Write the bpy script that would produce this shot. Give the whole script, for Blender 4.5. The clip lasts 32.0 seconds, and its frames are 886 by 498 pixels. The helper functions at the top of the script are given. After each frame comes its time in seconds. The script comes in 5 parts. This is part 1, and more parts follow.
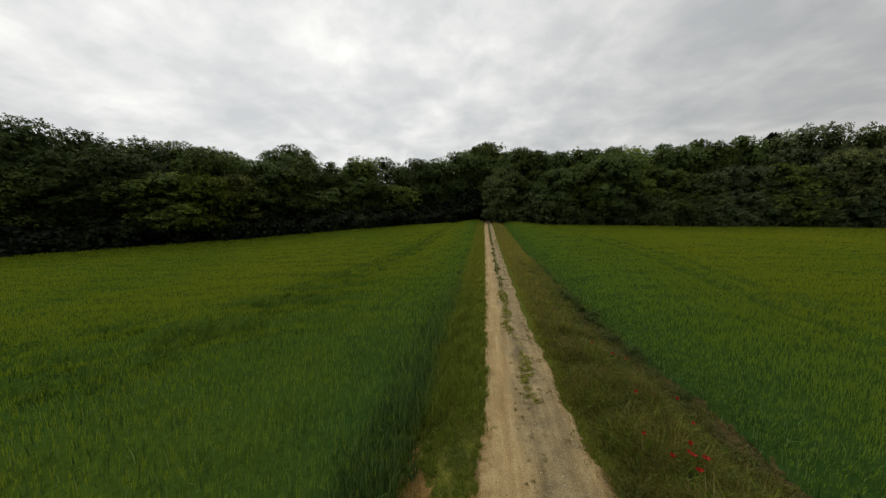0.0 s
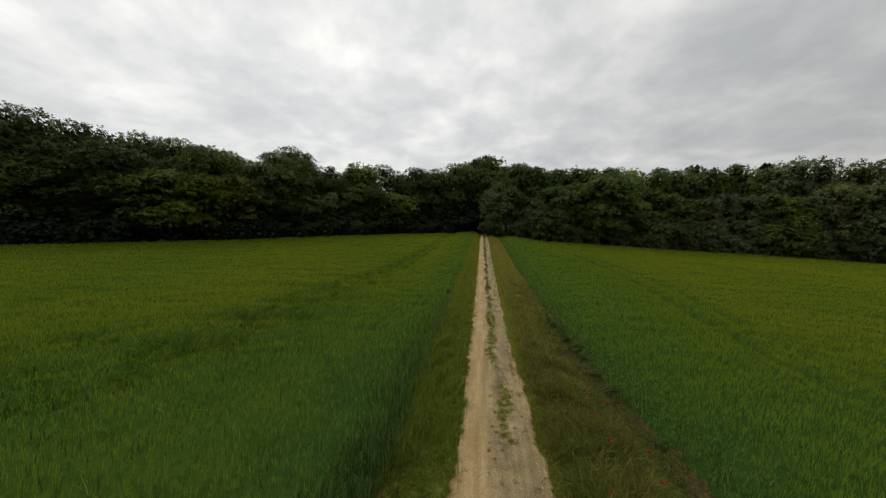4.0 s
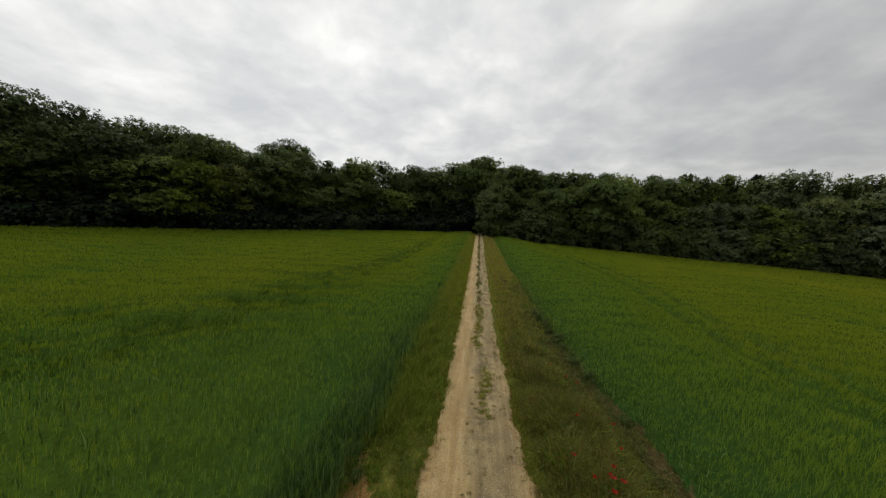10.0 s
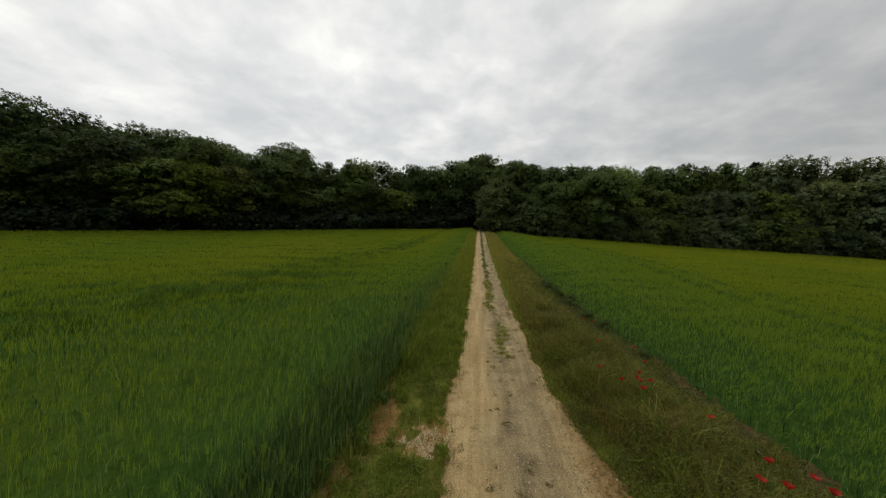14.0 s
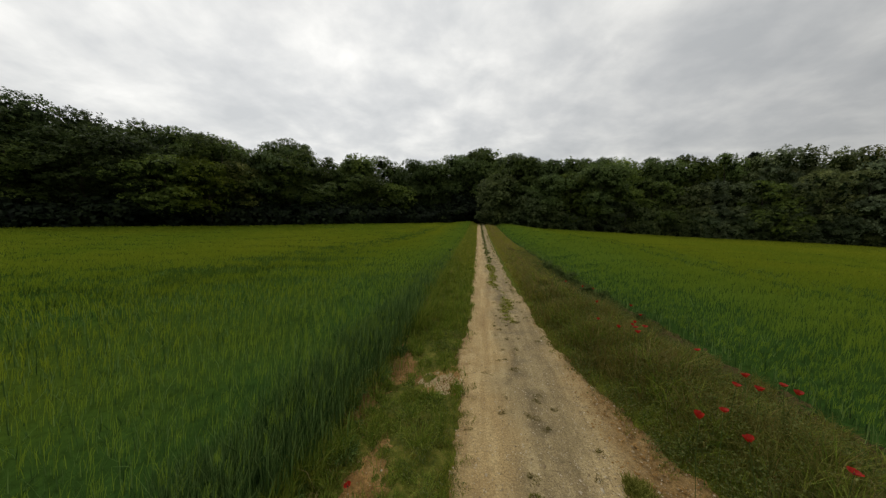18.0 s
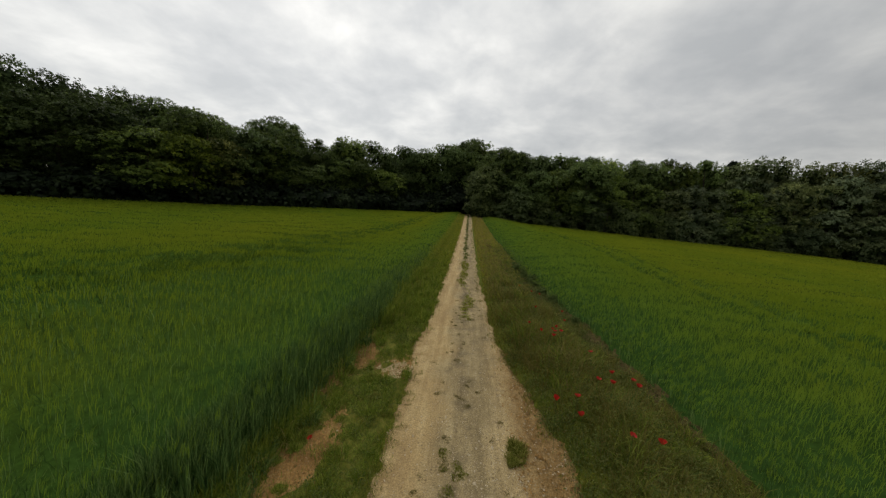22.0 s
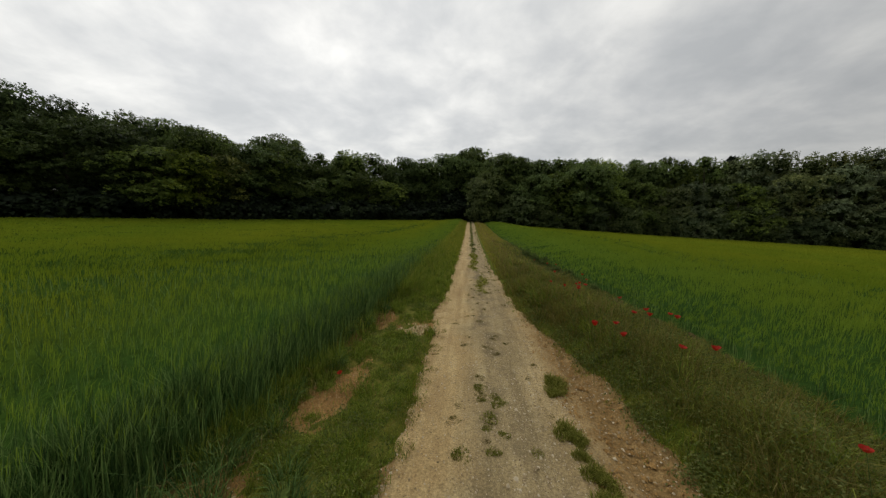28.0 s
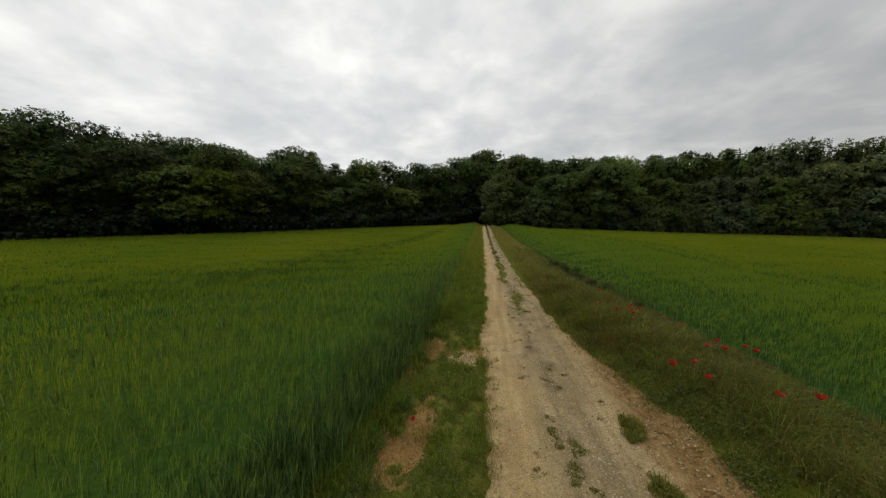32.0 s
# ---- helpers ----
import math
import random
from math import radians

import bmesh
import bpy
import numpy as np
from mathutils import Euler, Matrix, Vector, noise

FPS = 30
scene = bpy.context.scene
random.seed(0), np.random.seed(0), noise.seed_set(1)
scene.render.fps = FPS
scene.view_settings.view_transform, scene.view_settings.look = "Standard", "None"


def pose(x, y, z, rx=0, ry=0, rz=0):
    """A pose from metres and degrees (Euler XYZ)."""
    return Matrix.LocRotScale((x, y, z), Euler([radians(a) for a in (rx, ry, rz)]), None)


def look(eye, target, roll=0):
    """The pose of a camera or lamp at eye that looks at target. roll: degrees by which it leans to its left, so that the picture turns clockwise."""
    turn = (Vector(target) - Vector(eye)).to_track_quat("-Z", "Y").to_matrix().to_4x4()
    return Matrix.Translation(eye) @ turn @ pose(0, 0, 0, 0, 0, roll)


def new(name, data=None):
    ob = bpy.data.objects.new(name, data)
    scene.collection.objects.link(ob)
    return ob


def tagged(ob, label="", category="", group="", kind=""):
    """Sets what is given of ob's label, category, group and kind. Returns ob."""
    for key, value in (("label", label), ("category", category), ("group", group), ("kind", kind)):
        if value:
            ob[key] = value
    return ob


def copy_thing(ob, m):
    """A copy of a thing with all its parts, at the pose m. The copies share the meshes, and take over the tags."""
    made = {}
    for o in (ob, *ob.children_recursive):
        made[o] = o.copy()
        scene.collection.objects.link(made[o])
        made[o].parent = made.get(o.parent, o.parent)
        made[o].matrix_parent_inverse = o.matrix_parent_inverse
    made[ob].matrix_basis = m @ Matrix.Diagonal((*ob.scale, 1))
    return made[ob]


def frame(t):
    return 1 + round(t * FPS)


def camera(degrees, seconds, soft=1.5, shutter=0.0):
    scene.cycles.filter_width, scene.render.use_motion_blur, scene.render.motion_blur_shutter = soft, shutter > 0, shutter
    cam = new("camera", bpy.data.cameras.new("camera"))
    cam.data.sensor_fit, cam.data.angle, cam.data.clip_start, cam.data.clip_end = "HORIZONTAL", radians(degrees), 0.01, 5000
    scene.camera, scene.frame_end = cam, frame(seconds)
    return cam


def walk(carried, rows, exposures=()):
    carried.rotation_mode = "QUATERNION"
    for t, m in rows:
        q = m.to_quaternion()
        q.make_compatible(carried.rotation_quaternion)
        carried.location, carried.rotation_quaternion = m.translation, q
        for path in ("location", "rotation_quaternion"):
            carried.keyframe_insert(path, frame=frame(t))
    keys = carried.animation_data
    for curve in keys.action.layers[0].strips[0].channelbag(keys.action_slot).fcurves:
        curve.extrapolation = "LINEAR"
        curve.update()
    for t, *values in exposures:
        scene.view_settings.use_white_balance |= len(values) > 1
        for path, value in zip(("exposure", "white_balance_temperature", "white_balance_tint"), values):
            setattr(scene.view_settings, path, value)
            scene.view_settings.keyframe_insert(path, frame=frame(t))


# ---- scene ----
cam = camera(113.1, 32.0, soft=1.3)
PATH = [
    (0, (-0.69, 15.53, 5.071), (-0.973, 17.491, 4.796), -2.41),
    (0.5, (-0.787, 15.54, 5.217), (-0.994, 17.505, 4.91), 5.38),
    (1, (-0.665, 15.65, 5.389), (-0.885, 17.628, 5.191), 0.2),
    (1.5, (-0.643, 15.692, 5.467), (-0.897, 17.664, 5.254), -0.32),
    (2, (-0.704, 15.671, 5.467), (-0.939, 17.647, 5.266), 3.63),
    (2.5, (-0.563, 15.752, 5.504), (-0.794, 17.726, 5.281), -1.47),
    (4.5, (-0.33, 15.674, 5.73), (-0.566, 17.648, 5.509), 2.07),
    (5, (-0.301, 15.696, 5.712), (-0.479, 17.676, 5.493), 2.58),
    (5.5, (-0.277, 15.71, 5.665), (-0.49, 17.686, 5.444), 1.13),
    (6, (-0.279, 15.657, 5.617), (-0.544, 17.627, 5.399), 2.15),
    (6.5, (-0.18, 15.674, 5.615), (-0.451, 17.642, 5.386), -0.52),
    (7, (-0.132, 15.63, 5.615), (-0.401, 17.599, 5.391), 0.41),
    (7.5, (-0.095, 15.592, 5.615), (-0.329, 17.565, 5.383), 2.51),
    (8, (-0.044, 15.491, 5.562), (-0.229, 17.474, 5.382), 3.62),
    (8.5, (-0.027, 15.397, 5.519), (-0.223, 17.376, 5.304), 4.03),
    (9, (-0.017, 15.369, 5.447), (-0.269, 17.339, 5.212), 1.3),
    (9.5, (-0.019, 15.307, 5.406), (-0.305, 17.274, 5.183), 0.41),
    (10, (-0.052, 15.23, 5.356), (-0.284, 17.204, 5.135), 2.96),
    (10.5, (-0.019, 15.195, 5.239), (-0.243, 17.17, 5.017), 1.94),
    (11, (0.001, 15.185, 5.111), (-0.202, 17.162, 4.886), 2.58),
    (11.5, (0.051, 15.131, 4.933), (-0.138, 17.116, 4.774), 0.17),
    (12, (0.052, 15.039, 4.835), (-0.139, 17.022, 4.664), 2.36),
    (12.5, (-0.12, 14.93, 4.646), (-0.303, 16.91, 4.43), 10.17),
    (13, (-0.152, 14.784, 4.341), (-0.34, 16.775, 4.343), 1.56),
    (13.5, (-0.257, 14.893, 4.011), (-0.459, 16.873, 3.809), 3.45),
    (14, (-0.377, 14.887, 3.721), (-0.612, 16.863, 3.524), 1.05),
    (14.5, (-0.529, 14.846, 3.446), (-0.755, 16.822, 3.239), 2.03),
    (15, (-0.624, 14.813, 3.241), (-0.83, 16.792, 3.041), -0.31),
    (15.5, (-0.673, 14.748, 3.097), (-0.906, 16.721, 2.865), 0.17),
    (17.5, (-0.604, 14.385, 2.968), (-0.817, 16.361, 2.748), 1.3),
    (18, (-0.535, 14.294, 3.085), (-0.769, 16.268, 2.863), 0.3),
    (18.5, (-0.427, 14.204, 3.221), (-0.674, 16.176, 3.001), 0.8),
    (19, (-0.286, 14.129, 3.37), (-0.474, 16.107, 3.14), 3.0),
    (19.5, (-0.159, 14.045, 3.512), (-0.326, 16.026, 3.292), 3.8),
    (20, (0.017, 13.803, 3.671), (-0.141, 15.795, 3.759), 0.93),
    (20.5, (0.153, 13.595, 3.779), (-0.031, 15.575, 3.567), 1.68),
    (21, (0.274, 13.415, 3.816), (0.066, 15.378, 3.492), 8.52),
    (21.5, (0.324, 13.288, 3.893), (0.136, 15.255, 3.587), 3.33),
    (22, (0.255, 13.222, 3.85), (0.1, 15.192, 3.544), 3.66),
    (22.5, (0.18, 13.168, 3.728), (-0.008, 15.15, 3.534), 0.4),
    (23, (0.056, 13.177, 3.537), (-0.118, 15.158, 3.32), 3.43),
    (23.5, (-0.021, 13.173, 3.371), (-0.206, 15.15, 3.135), 0.64),
    (24, (-0.125, 13.164, 3.168), (-0.306, 15.14, 2.914), 0.58),
    (24.5, (-0.216, 13.158, 2.982), (-0.419, 15.131, 2.724), -0.73),
    (25, (-0.316, 13.155, 2.833), (-0.543, 15.127, 2.591), 3.26),
    (25.5, (-0.315, 13.178, 2.716), (-0.586, 15.146, 2.488), -1.3),
    (27.5, (-0.142, 13.171, 2.538), (-0.332, 15.149, 2.311), 4.39),
    (28, (-0.06, 13.135, 2.541), (-0.235, 15.115, 2.317), 1.02),
    (28.5, (-0.032, 13.068, 2.562), (-0.218, 15.049, 2.362), 2.08),
    (29, (-0.09, 13.018, 2.601), (-0.312, 14.98, 2.284), 5.34),
    (29.5, (-0.224, 12.986, 2.635), (-0.521, 14.948, 2.386), 5.29),
    (30, (-0.343, 12.995, 2.663), (-0.654, 14.961, 2.467), -0.02),
    (30.5, (-0.523, 13.013, 2.726), (-0.698, 14.992, 2.498), 3.65),
    (31, (-0.701, 13.043, 2.865), (-0.807, 15.021, 2.592), 1.86),
    (31.5, (-0.839, 13.087, 2.996), (-1.004, 15.066, 2.761), -5.1),
    (32, (-0.855, 13.154, 3.108), (-1.117, 15.126, 2.9), -1.07),
]
walk(cam, [(t, look(eye, target, roll)) for t, eye, target, roll in PATH])

# ---- sky and light ----
SUN_ELEV, SUN_AZ = radians(44), radians(-36)      # azimuth from +y towards +x
SUN_DIR = Vector((math.sin(SUN_AZ) * math.cos(SUN_ELEV), math.cos(SUN_AZ) * math.cos(SUN_ELEV), math.sin(SUN_ELEV)))
scene.view_settings.exposure = 0.0


class Nodes:
    """Short hand for building node trees."""

    def __init__(self, tree):
        self.tree, self.nodes, self.links = tree, tree.nodes, tree.links

    def add(self, kind, **props):
        n = self.nodes.new(kind)
        for k, v in props.items():
            if k == "op":
                n.operation = v
            elif k == "blend":
                n.blend_type = v
                n.data_type = "RGBA"
            elif k == "sky":
                n.sky_type = v
        return n

    def put(self, socket, value):
        if hasattr(value, "is_linked"):
            self.links.new(value, socket)
        elif hasattr(value, "outputs"):
            self.links.new(value.outputs[0], socket)
        else:
            socket.default_value = value

    def math(self, op, a, b=0.0, c=None):
        n = self.add("ShaderNodeMath", op=op)
        self.put(n.inputs[0], a)
        self.put(n.inputs[1], b)
        if c is not None:
            self.put(n.inputs[2], c)
        return n.outputs[0]

    def mix(self, fac, a, b, blend="MIX"):
        n = self.add("ShaderNodeMix", blend=blend)
        self.put(n.inputs[0], fac)
        self.put(n.inputs[6], a)
        self.put(n.inputs[7], b)
        return n.outputs[2]

    def noise(self, vec, scale, detail=4.0, rough=0.55, distort=0.0):
        n = self.add("ShaderNodeTexNoise")
        if vec is not None:
            self.put(n.inputs["Vector"], vec)
        n.inputs["Scale"].default_value = scale
        n.inputs["Detail"].default_value = detail
        n.inputs["Roughness"].default_value = rough
        n.inputs["Distortion"].default_value = distort
        return n.outputs["Fac"]

    def ramp(self, fac, stops):
        n = self.add("ShaderNodeValToRGB")
        self.put(n.inputs[0], fac)
        el = n.color_ramp.elements
        while len(el) < len(stops):
            el.new(0.5)
        for e, (p, c) in zip(el, stops):
            e.position = p
            e.color = (*c, 1.0) if len(c) == 3 else c
        return n.outputs[0]

    def span(self, value, a, b, lo=0.0, hi=1.0):
        n = self.add("ShaderNodeMapRange")
        self.put(n.inputs[0], value)
        for i, v in zip((1, 2, 3, 4), (a, b, lo, hi)):
            n.inputs[i].default_value = v
        return n.outputs[0]


def make_world():
    w = bpy.data.worlds.new("overcast_sky")
    scene.world = w
    w.use_nodes = True
    w.node_tree.nodes.clear()
    N = Nodes(w.node_tree)
    co = N.add("ShaderNodeTexCoord").outputs["Generated"]
    sep = N.add("ShaderNodeSeparateXYZ")
    N.put(sep.inputs[0], co)
    up = N.math("MAXIMUM", sep.outputs[2], 0.0)
    lift = N.math("ADD", up, 0.30)
    flat = N.add("ShaderNodeCombineXYZ")
    N.put(flat.inputs[0], N.math("DIVIDE", sep.outputs[0], lift))
    N.put(flat.inputs[1], N.math("DIVIDE", sep.outputs[1], lift))
    big = N.noise(flat.outputs[0], 1.1, 3.0, 0.5, 0.2)
    mid = N.noise(flat.outputs[0], 3.2, 7.0, 0.55, 0.15)
    cloud = N.math("ADD", N.math("MULTIPLY", big, 0.42), N.math("MULTIPLY", mid, 0.58))
    shade = N.ramp(cloud, [(0.37, (0.60, 0.613, 0.615)), (0.46, (0.70, 0.707, 0.70)), (0.53, (0.81, 0.81, 0.788)), (0.62, (0.98, 0.97, 0.93))])
    dot = N.add("ShaderNodeVectorMath", op="DOT_PRODUCT")
    N.put(dot.inputs[0], co)
    dot.inputs[1].default_value = SUN_DIR
    glow = N.span(dot.outputs["Value"], 0.1, 0.95, 0.60, 1.2)
    bright = N.add("ShaderNodeVectorMath", op="SCALE")
    N.put(bright.inputs[0], shade)
    N.put(bright.inputs["Scale"], glow)
    sky = N.add("ShaderNodeTexSky", sky="NISHITA")
    sky.sun_disc = False
    sky.sun_elevation, sky.sun_rotation = SUN_ELEV, SUN_AZ
    bg_sky, bg_cloud, both = N.add("ShaderNodeBackground"), N.add("ShaderNodeBackground"), N.add("ShaderNodeAddShader")
    N.put(bg_sky.inputs[0], sky)
    bg_sky.inputs[1].default_value = 0.006
    N.put(bg_cloud.inputs[0], bright.outputs[0])
    bg_cloud.inputs[1].default_value = 0.86
    N.links.new(bg_sky.outputs[0], both.inputs[0])
    N.links.new(bg_cloud.outputs[0], both.inputs[1])
    out = N.add("ShaderNodeOutputWorld")
    N.links.new(both.outputs[0], out.inputs[0])


make_world()
sun_data = bpy.data.lights.new("sun", "SUN")
sun_data.energy, sun_data.angle, sun_data.color = 0.7, radians(25), (1.0, 0.96, 0.90)
sun = new("sun", sun_data)
sun.matrix_world = look(SUN_DIR * 300, (0, 0, 0))

# ---- materials ----


def material(name, build, rough=0.9, spec=0.2, through_light=0.0):
    m = bpy.data.materials.new(name)
    m.use_nodes = True
    m.node_tree.nodes.clear()
    N = Nodes(m.node_tree)
    out = N.add("ShaderNodeOutputMaterial")
    bsdf = N.add("ShaderNodeBsdfPrincipled")
    bsdf.inputs["Roughness"].default_value = rough
    bsdf.inputs["Specular IOR Level"].default_value = spec
    colour, bump = build(N)
    N.put(bsdf.inputs["Base Color"], colour)
    if bump is not None:
        b = N.add("ShaderNodeBump")
        b.inputs["Strength"].default_value = bump[1]
        b.inputs["Distance"].default_value = bump[2]
        N.put(b.inputs["Height"], bump[0])
        N.links.new(b.outputs[0], bsdf.inputs["Normal"])
    if through_light > 0:
        tr, mx = N.add("ShaderNodeBsdfTranslucent"), N.add("ShaderNodeMixShader")
        N.put(tr.inputs[0], colour)
        mx.inputs[0].default_value = through_light
        N.links.new(bsdf.outputs[0], mx.inputs[1])
        N.links.new(tr.outputs[0], mx.inputs[2])
        N.links.new(mx.outputs[0], out.inputs[0])
    else:
        N.links.new(bsdf.outputs[0], out.inputs[0])
    return m


def place(N):
    return N.add("ShaderNodeNewGeometry").outputs["Position"]


def island(N):
    return N.add("ShaderNodeNewGeometry").outputs["Random Per Island"]


def per_object(N):
    return N.add("ShaderNodeObjectInfo").outputs["Random"]


def rim_reach(N, p):
    """1 along the field's edges by the track, where the barley ripens later and the canopy is darkened for shaded gaps,
    0 inside the fields.
    """
    sep = N.add("ShaderNodeSeparateXYZ")
    N.put(sep.inputs[0], p)
    off = N.math("MAXIMUM", N.math("MULTIPLY", sep.outputs[0], 0.52), N.math("SUBTRACT", N.math("MULTIPLY", sep.outputs[0], -1.25), 1.2))
    off = N.math("ADD", off, N.span(N.noise(p, 0.5, 4, 0.6), 0.3, 0.7, -1.6, 1.6))
    return N.span(off, 7.0, 2.4)


def ripeness(N, p):
    """1 where the barley is riper: far up the slope beside the track and over the far half of the right-hand field."""
    sep = N.add("ShaderNodeSeparateXYZ")
    N.put(sep.inputs[0], p)
    wide = N.span(N.noise(p, 0.09, 3, 0.6), 0.3, 0.7, -9.0, 9.0)
    left = N.math("MULTIPLY", N.span(N.math("ADD", sep.outputs[0], wide), -22.0, -8.0), N.span(sep.outputs[0], 1.0, -1.0))
    right = N.math("MULTIPLY", N.span(N.math("ADD", sep.outputs[0], wide), 10.0, 42.0), N.span(sep.outputs[0], -1.0, 1.0))
    up = N.span(N.math("ADD", sep.outputs[1], wide), 24.0, 58.0)
    return N.math("MULTIPLY", N.math("MAXIMUM", left, right), up)


def blades(low, mid, high, patch=None, patch_amount=0.5, rim=None):
    """Colour of grass-like blades: random from blade to blade, and in slow patches over the field. rim: the greener look of the
    plants along the field's edges, which ripen later."""
    def build(N):
        r = island(N)
        c = N.ramp(r, [(0.0, low), (0.5, mid), (1.0, high)])
        p = place(N)
        if patch:
            f = N.span(N.noise(p, 0.07, 3.0, 0.6), 0.42, 0.62)
            c = N.mix(N.math("MULTIPLY", f, patch_amount), c, (*patch, 1))
        if patch:
            c = N.mix(N.math("MULTIPLY", ripeness(N, p), 0.55), c, (*patch, 1))
        if rim:
            f = rim_reach(N, p)
            c = N.mix(f, c, N.ramp(r, [(0.0, rim[0]), (1.0, rim[1])]))
        return c, None
    return build


def foliage(dark, mid, light):
    def build(N):
        c = N.ramp(island(N), [(0.0, dark), (0.55, mid), (1.0, light)])
        hue = N.add("ShaderNodeHueSaturation")
        r = per_object(N)
        N.put(hue.inputs["Hue"], N.span(r, 0, 1, 0.482, 0.515))
        N.put(hue.inputs["Saturation"], N.span(r, 0, 1, 1.05, 0.8))
        N.put(hue.inputs["Value"], N.span(N.math("FRACT", N.math("MULTIPLY", r, 7.31)), 0, 1, 0.74, 1.36))
        N.put(hue.inputs["Color"], c)
        spray = N.ramp(N.noise(place(N), 1.5, 2, 0.5), [(0.34, (0.72, 0.74, 0.72)), (0.5, (1, 1, 1)), (0.66, (1.32, 1.28, 1.2))])
        hue_out = N.mix(1.0, hue.outputs[0], spray, "MULTIPLY")
        clump = N.ramp(N.noise(place(N), 0.42, 3, 0.6), [(0.36, (0.66, 0.70, 0.66)), (0.5, (1, 1, 1)), (0.64, (1.42, 1.36, 1.25))])
        return N.mix(1.0, hue_out, clump, "MULTIPLY"), None
    return build


def soil_look(N):
    p = place(N)
    chips = N.noise(p, 60, 3, 0.7)
    a, b = N.noise(p, 1.3, 6, 0.6), N.noise(p, 26, 5, 0.7)
    c = N.ramp(a, [(0.3, (0.17, 0.093, 0.030)), (0.5, (0.30, 0.180, 0.060)), (0.7, (0.42, 0.275, 0.105))])
    c = N.mix(0.75, c, N.ramp(b, [(0.32, (0.28, 0.27, 0.25)), (0.52, (0.72, 0.70, 0.66)), (0.7, (1.15, 1.12, 1.05))]), "MULTIPLY")
    c = N.mix(1.0, c, (1.4, 1.36, 1.34, 1), "MULTIPLY")
    c = N.mix(N.math("MULTIPLY", N.span(chips, 0.60, 0.68), 0.6), c, (0.46, 0.36, 0.21, 1))
    return c, (b, 0.7, 0.04)


def track_look(N):
    p = place(N)
    sep = N.add("ShaderNodeSeparateXYZ")
    N.put(sep.inputs[0], p)
    x = N.math("ADD", sep.outputs[0], N.span(N.noise(p, 0.8, 3), 0.3, 0.7, -0.25, 0.25))
    stretch = N.add("ShaderNodeVectorMath", op="MULTIPLY")
    N.put(stretch.inputs[0], p)
    stretch.inputs[1].default_value = (1.0, 0.07, 1.0)
    streak = N.math("ADD", N.math("MULTIPLY", N.noise(stretch.outputs[0], 4.5, 5, 0.65), 0.6), N.math("MULTIPLY", N.noise(p, 1.6, 6, 0.7), 0.4))
    grit, fine = N.noise(p, 42, 4, 0.75), N.noise(p, 130, 3, 0.7)
    sandy = N.ramp(streak, [(0.36, (0.345, 0.230, 0.100)), (0.5, (0.45, 0.318, 0.142)), (0.62, (0.56, 0.415, 0.20))])
    grey = N.ramp(streak, [(0.36, (0.22, 0.165, 0.08)), (0.5, (0.335, 0.255, 0.125)), (0.62, (0.47, 0.365, 0.185))])
    f = N.math("MULTIPLY", N.span(x, -0.25, 0.2), N.span(x, 1.5, 0.9))
    c = N.mix(f, sandy, grey)
    damp = N.math("MULTIPLY", N.math("MULTIPLY", N.span(x, -0.05, 0.25), N.span(x, 0.95, 0.6)), N.span(N.noise(p, 1.7, 5, 0.65), 0.47, 0.6))
    c = N.mix(N.math("MULTIPLY", damp, 0.6), c, (0.15, 0.118, 0.065, 1))
    ragged = N.math("ADD", sep.outputs[0], N.span(N.noise(p, 3.2, 5, 0.65), 0.3, 0.7, -0.28, 0.28))
    orange = N.ramp(N.noise(p, 9.0, 5, 0.65), [(0.3, (0.155, 0.086, 0.028)), (0.55, (0.27, 0.163, 0.055)), (0.75, (0.37, 0.245, 0.10))])
    c = N.mix(N.math("MULTIPLY", N.span(ragged, 1.22, 1.62), 0.85), c, orange)
    c = N.mix(N.math("MULTIPLY", N.span(ragged, -0.72, -0.95), 0.75), c, orange)
    c = N.mix(0.42, c, N.ramp(grit, [(0.36, (0.16, 0.15, 0.13)), (0.53, (1, 1, 1)), (0.66, (1.75, 1.74, 1.7))]), "MULTIPLY")
    vor = N.add("ShaderNodeTexVoronoi")
    N.put(vor.inputs["Vector"], p)
    vor.inputs["Scale"].default_value = 30
    stone = N.math("MULTIPLY", N.span(vor.outputs["Distance"], 0.22, 0.15), N.span(N.noise(p, 3.0, 4, 0.7), 0.45, 0.65))
    c = N.mix(N.math("MULTIPLY", stone, 0.8), c, (0.56, 0.48, 0.33, 1))
    return c, (N.math("ADD", N.math("MULTIPLY", grit, 0.6), N.math("ADD", N.math("MULTIPLY", fine, 0.25), N.math("MULTIPLY", stone, 0.4))), 0.8, 0.03)


def canopy_look(N):
    p = place(N)
    a, b = N.noise(p, 0.07, 3, 0.6), N.noise(p, 9.0, 5, 0.7)
    # sheet colour kept dark to stand for the shade among the stems
    c = N.ramp(N.span(a, 0.42, 0.62), [(0.0, (0.050, 0.096, 0.014)), (1.0, (0.074, 0.106, 0.012))])
    # darker still along the rim, where the shaded gaps show
    c = N.mix(rim_reach(N, p), c, (0.036, 0.078, 0.015, 1))
    c = N.mix(0.7, c, N.ramp(b, [(0.3, (0.45, 0.45, 0.45)), (0.7, (1.4, 1.4, 1.4))]), "MULTIPLY")
    return c, (b, 0.7, 0.08)


def bark_look(N):
    p = place(N)
    b = N.noise(p, 7.0, 6, 0.7)
    return N.ramp(b, [(0.3, (0.035, 0.028, 0.02)), (0.7, (0.12, 0.10, 0.075))]), (b, 0.8, 0.05)


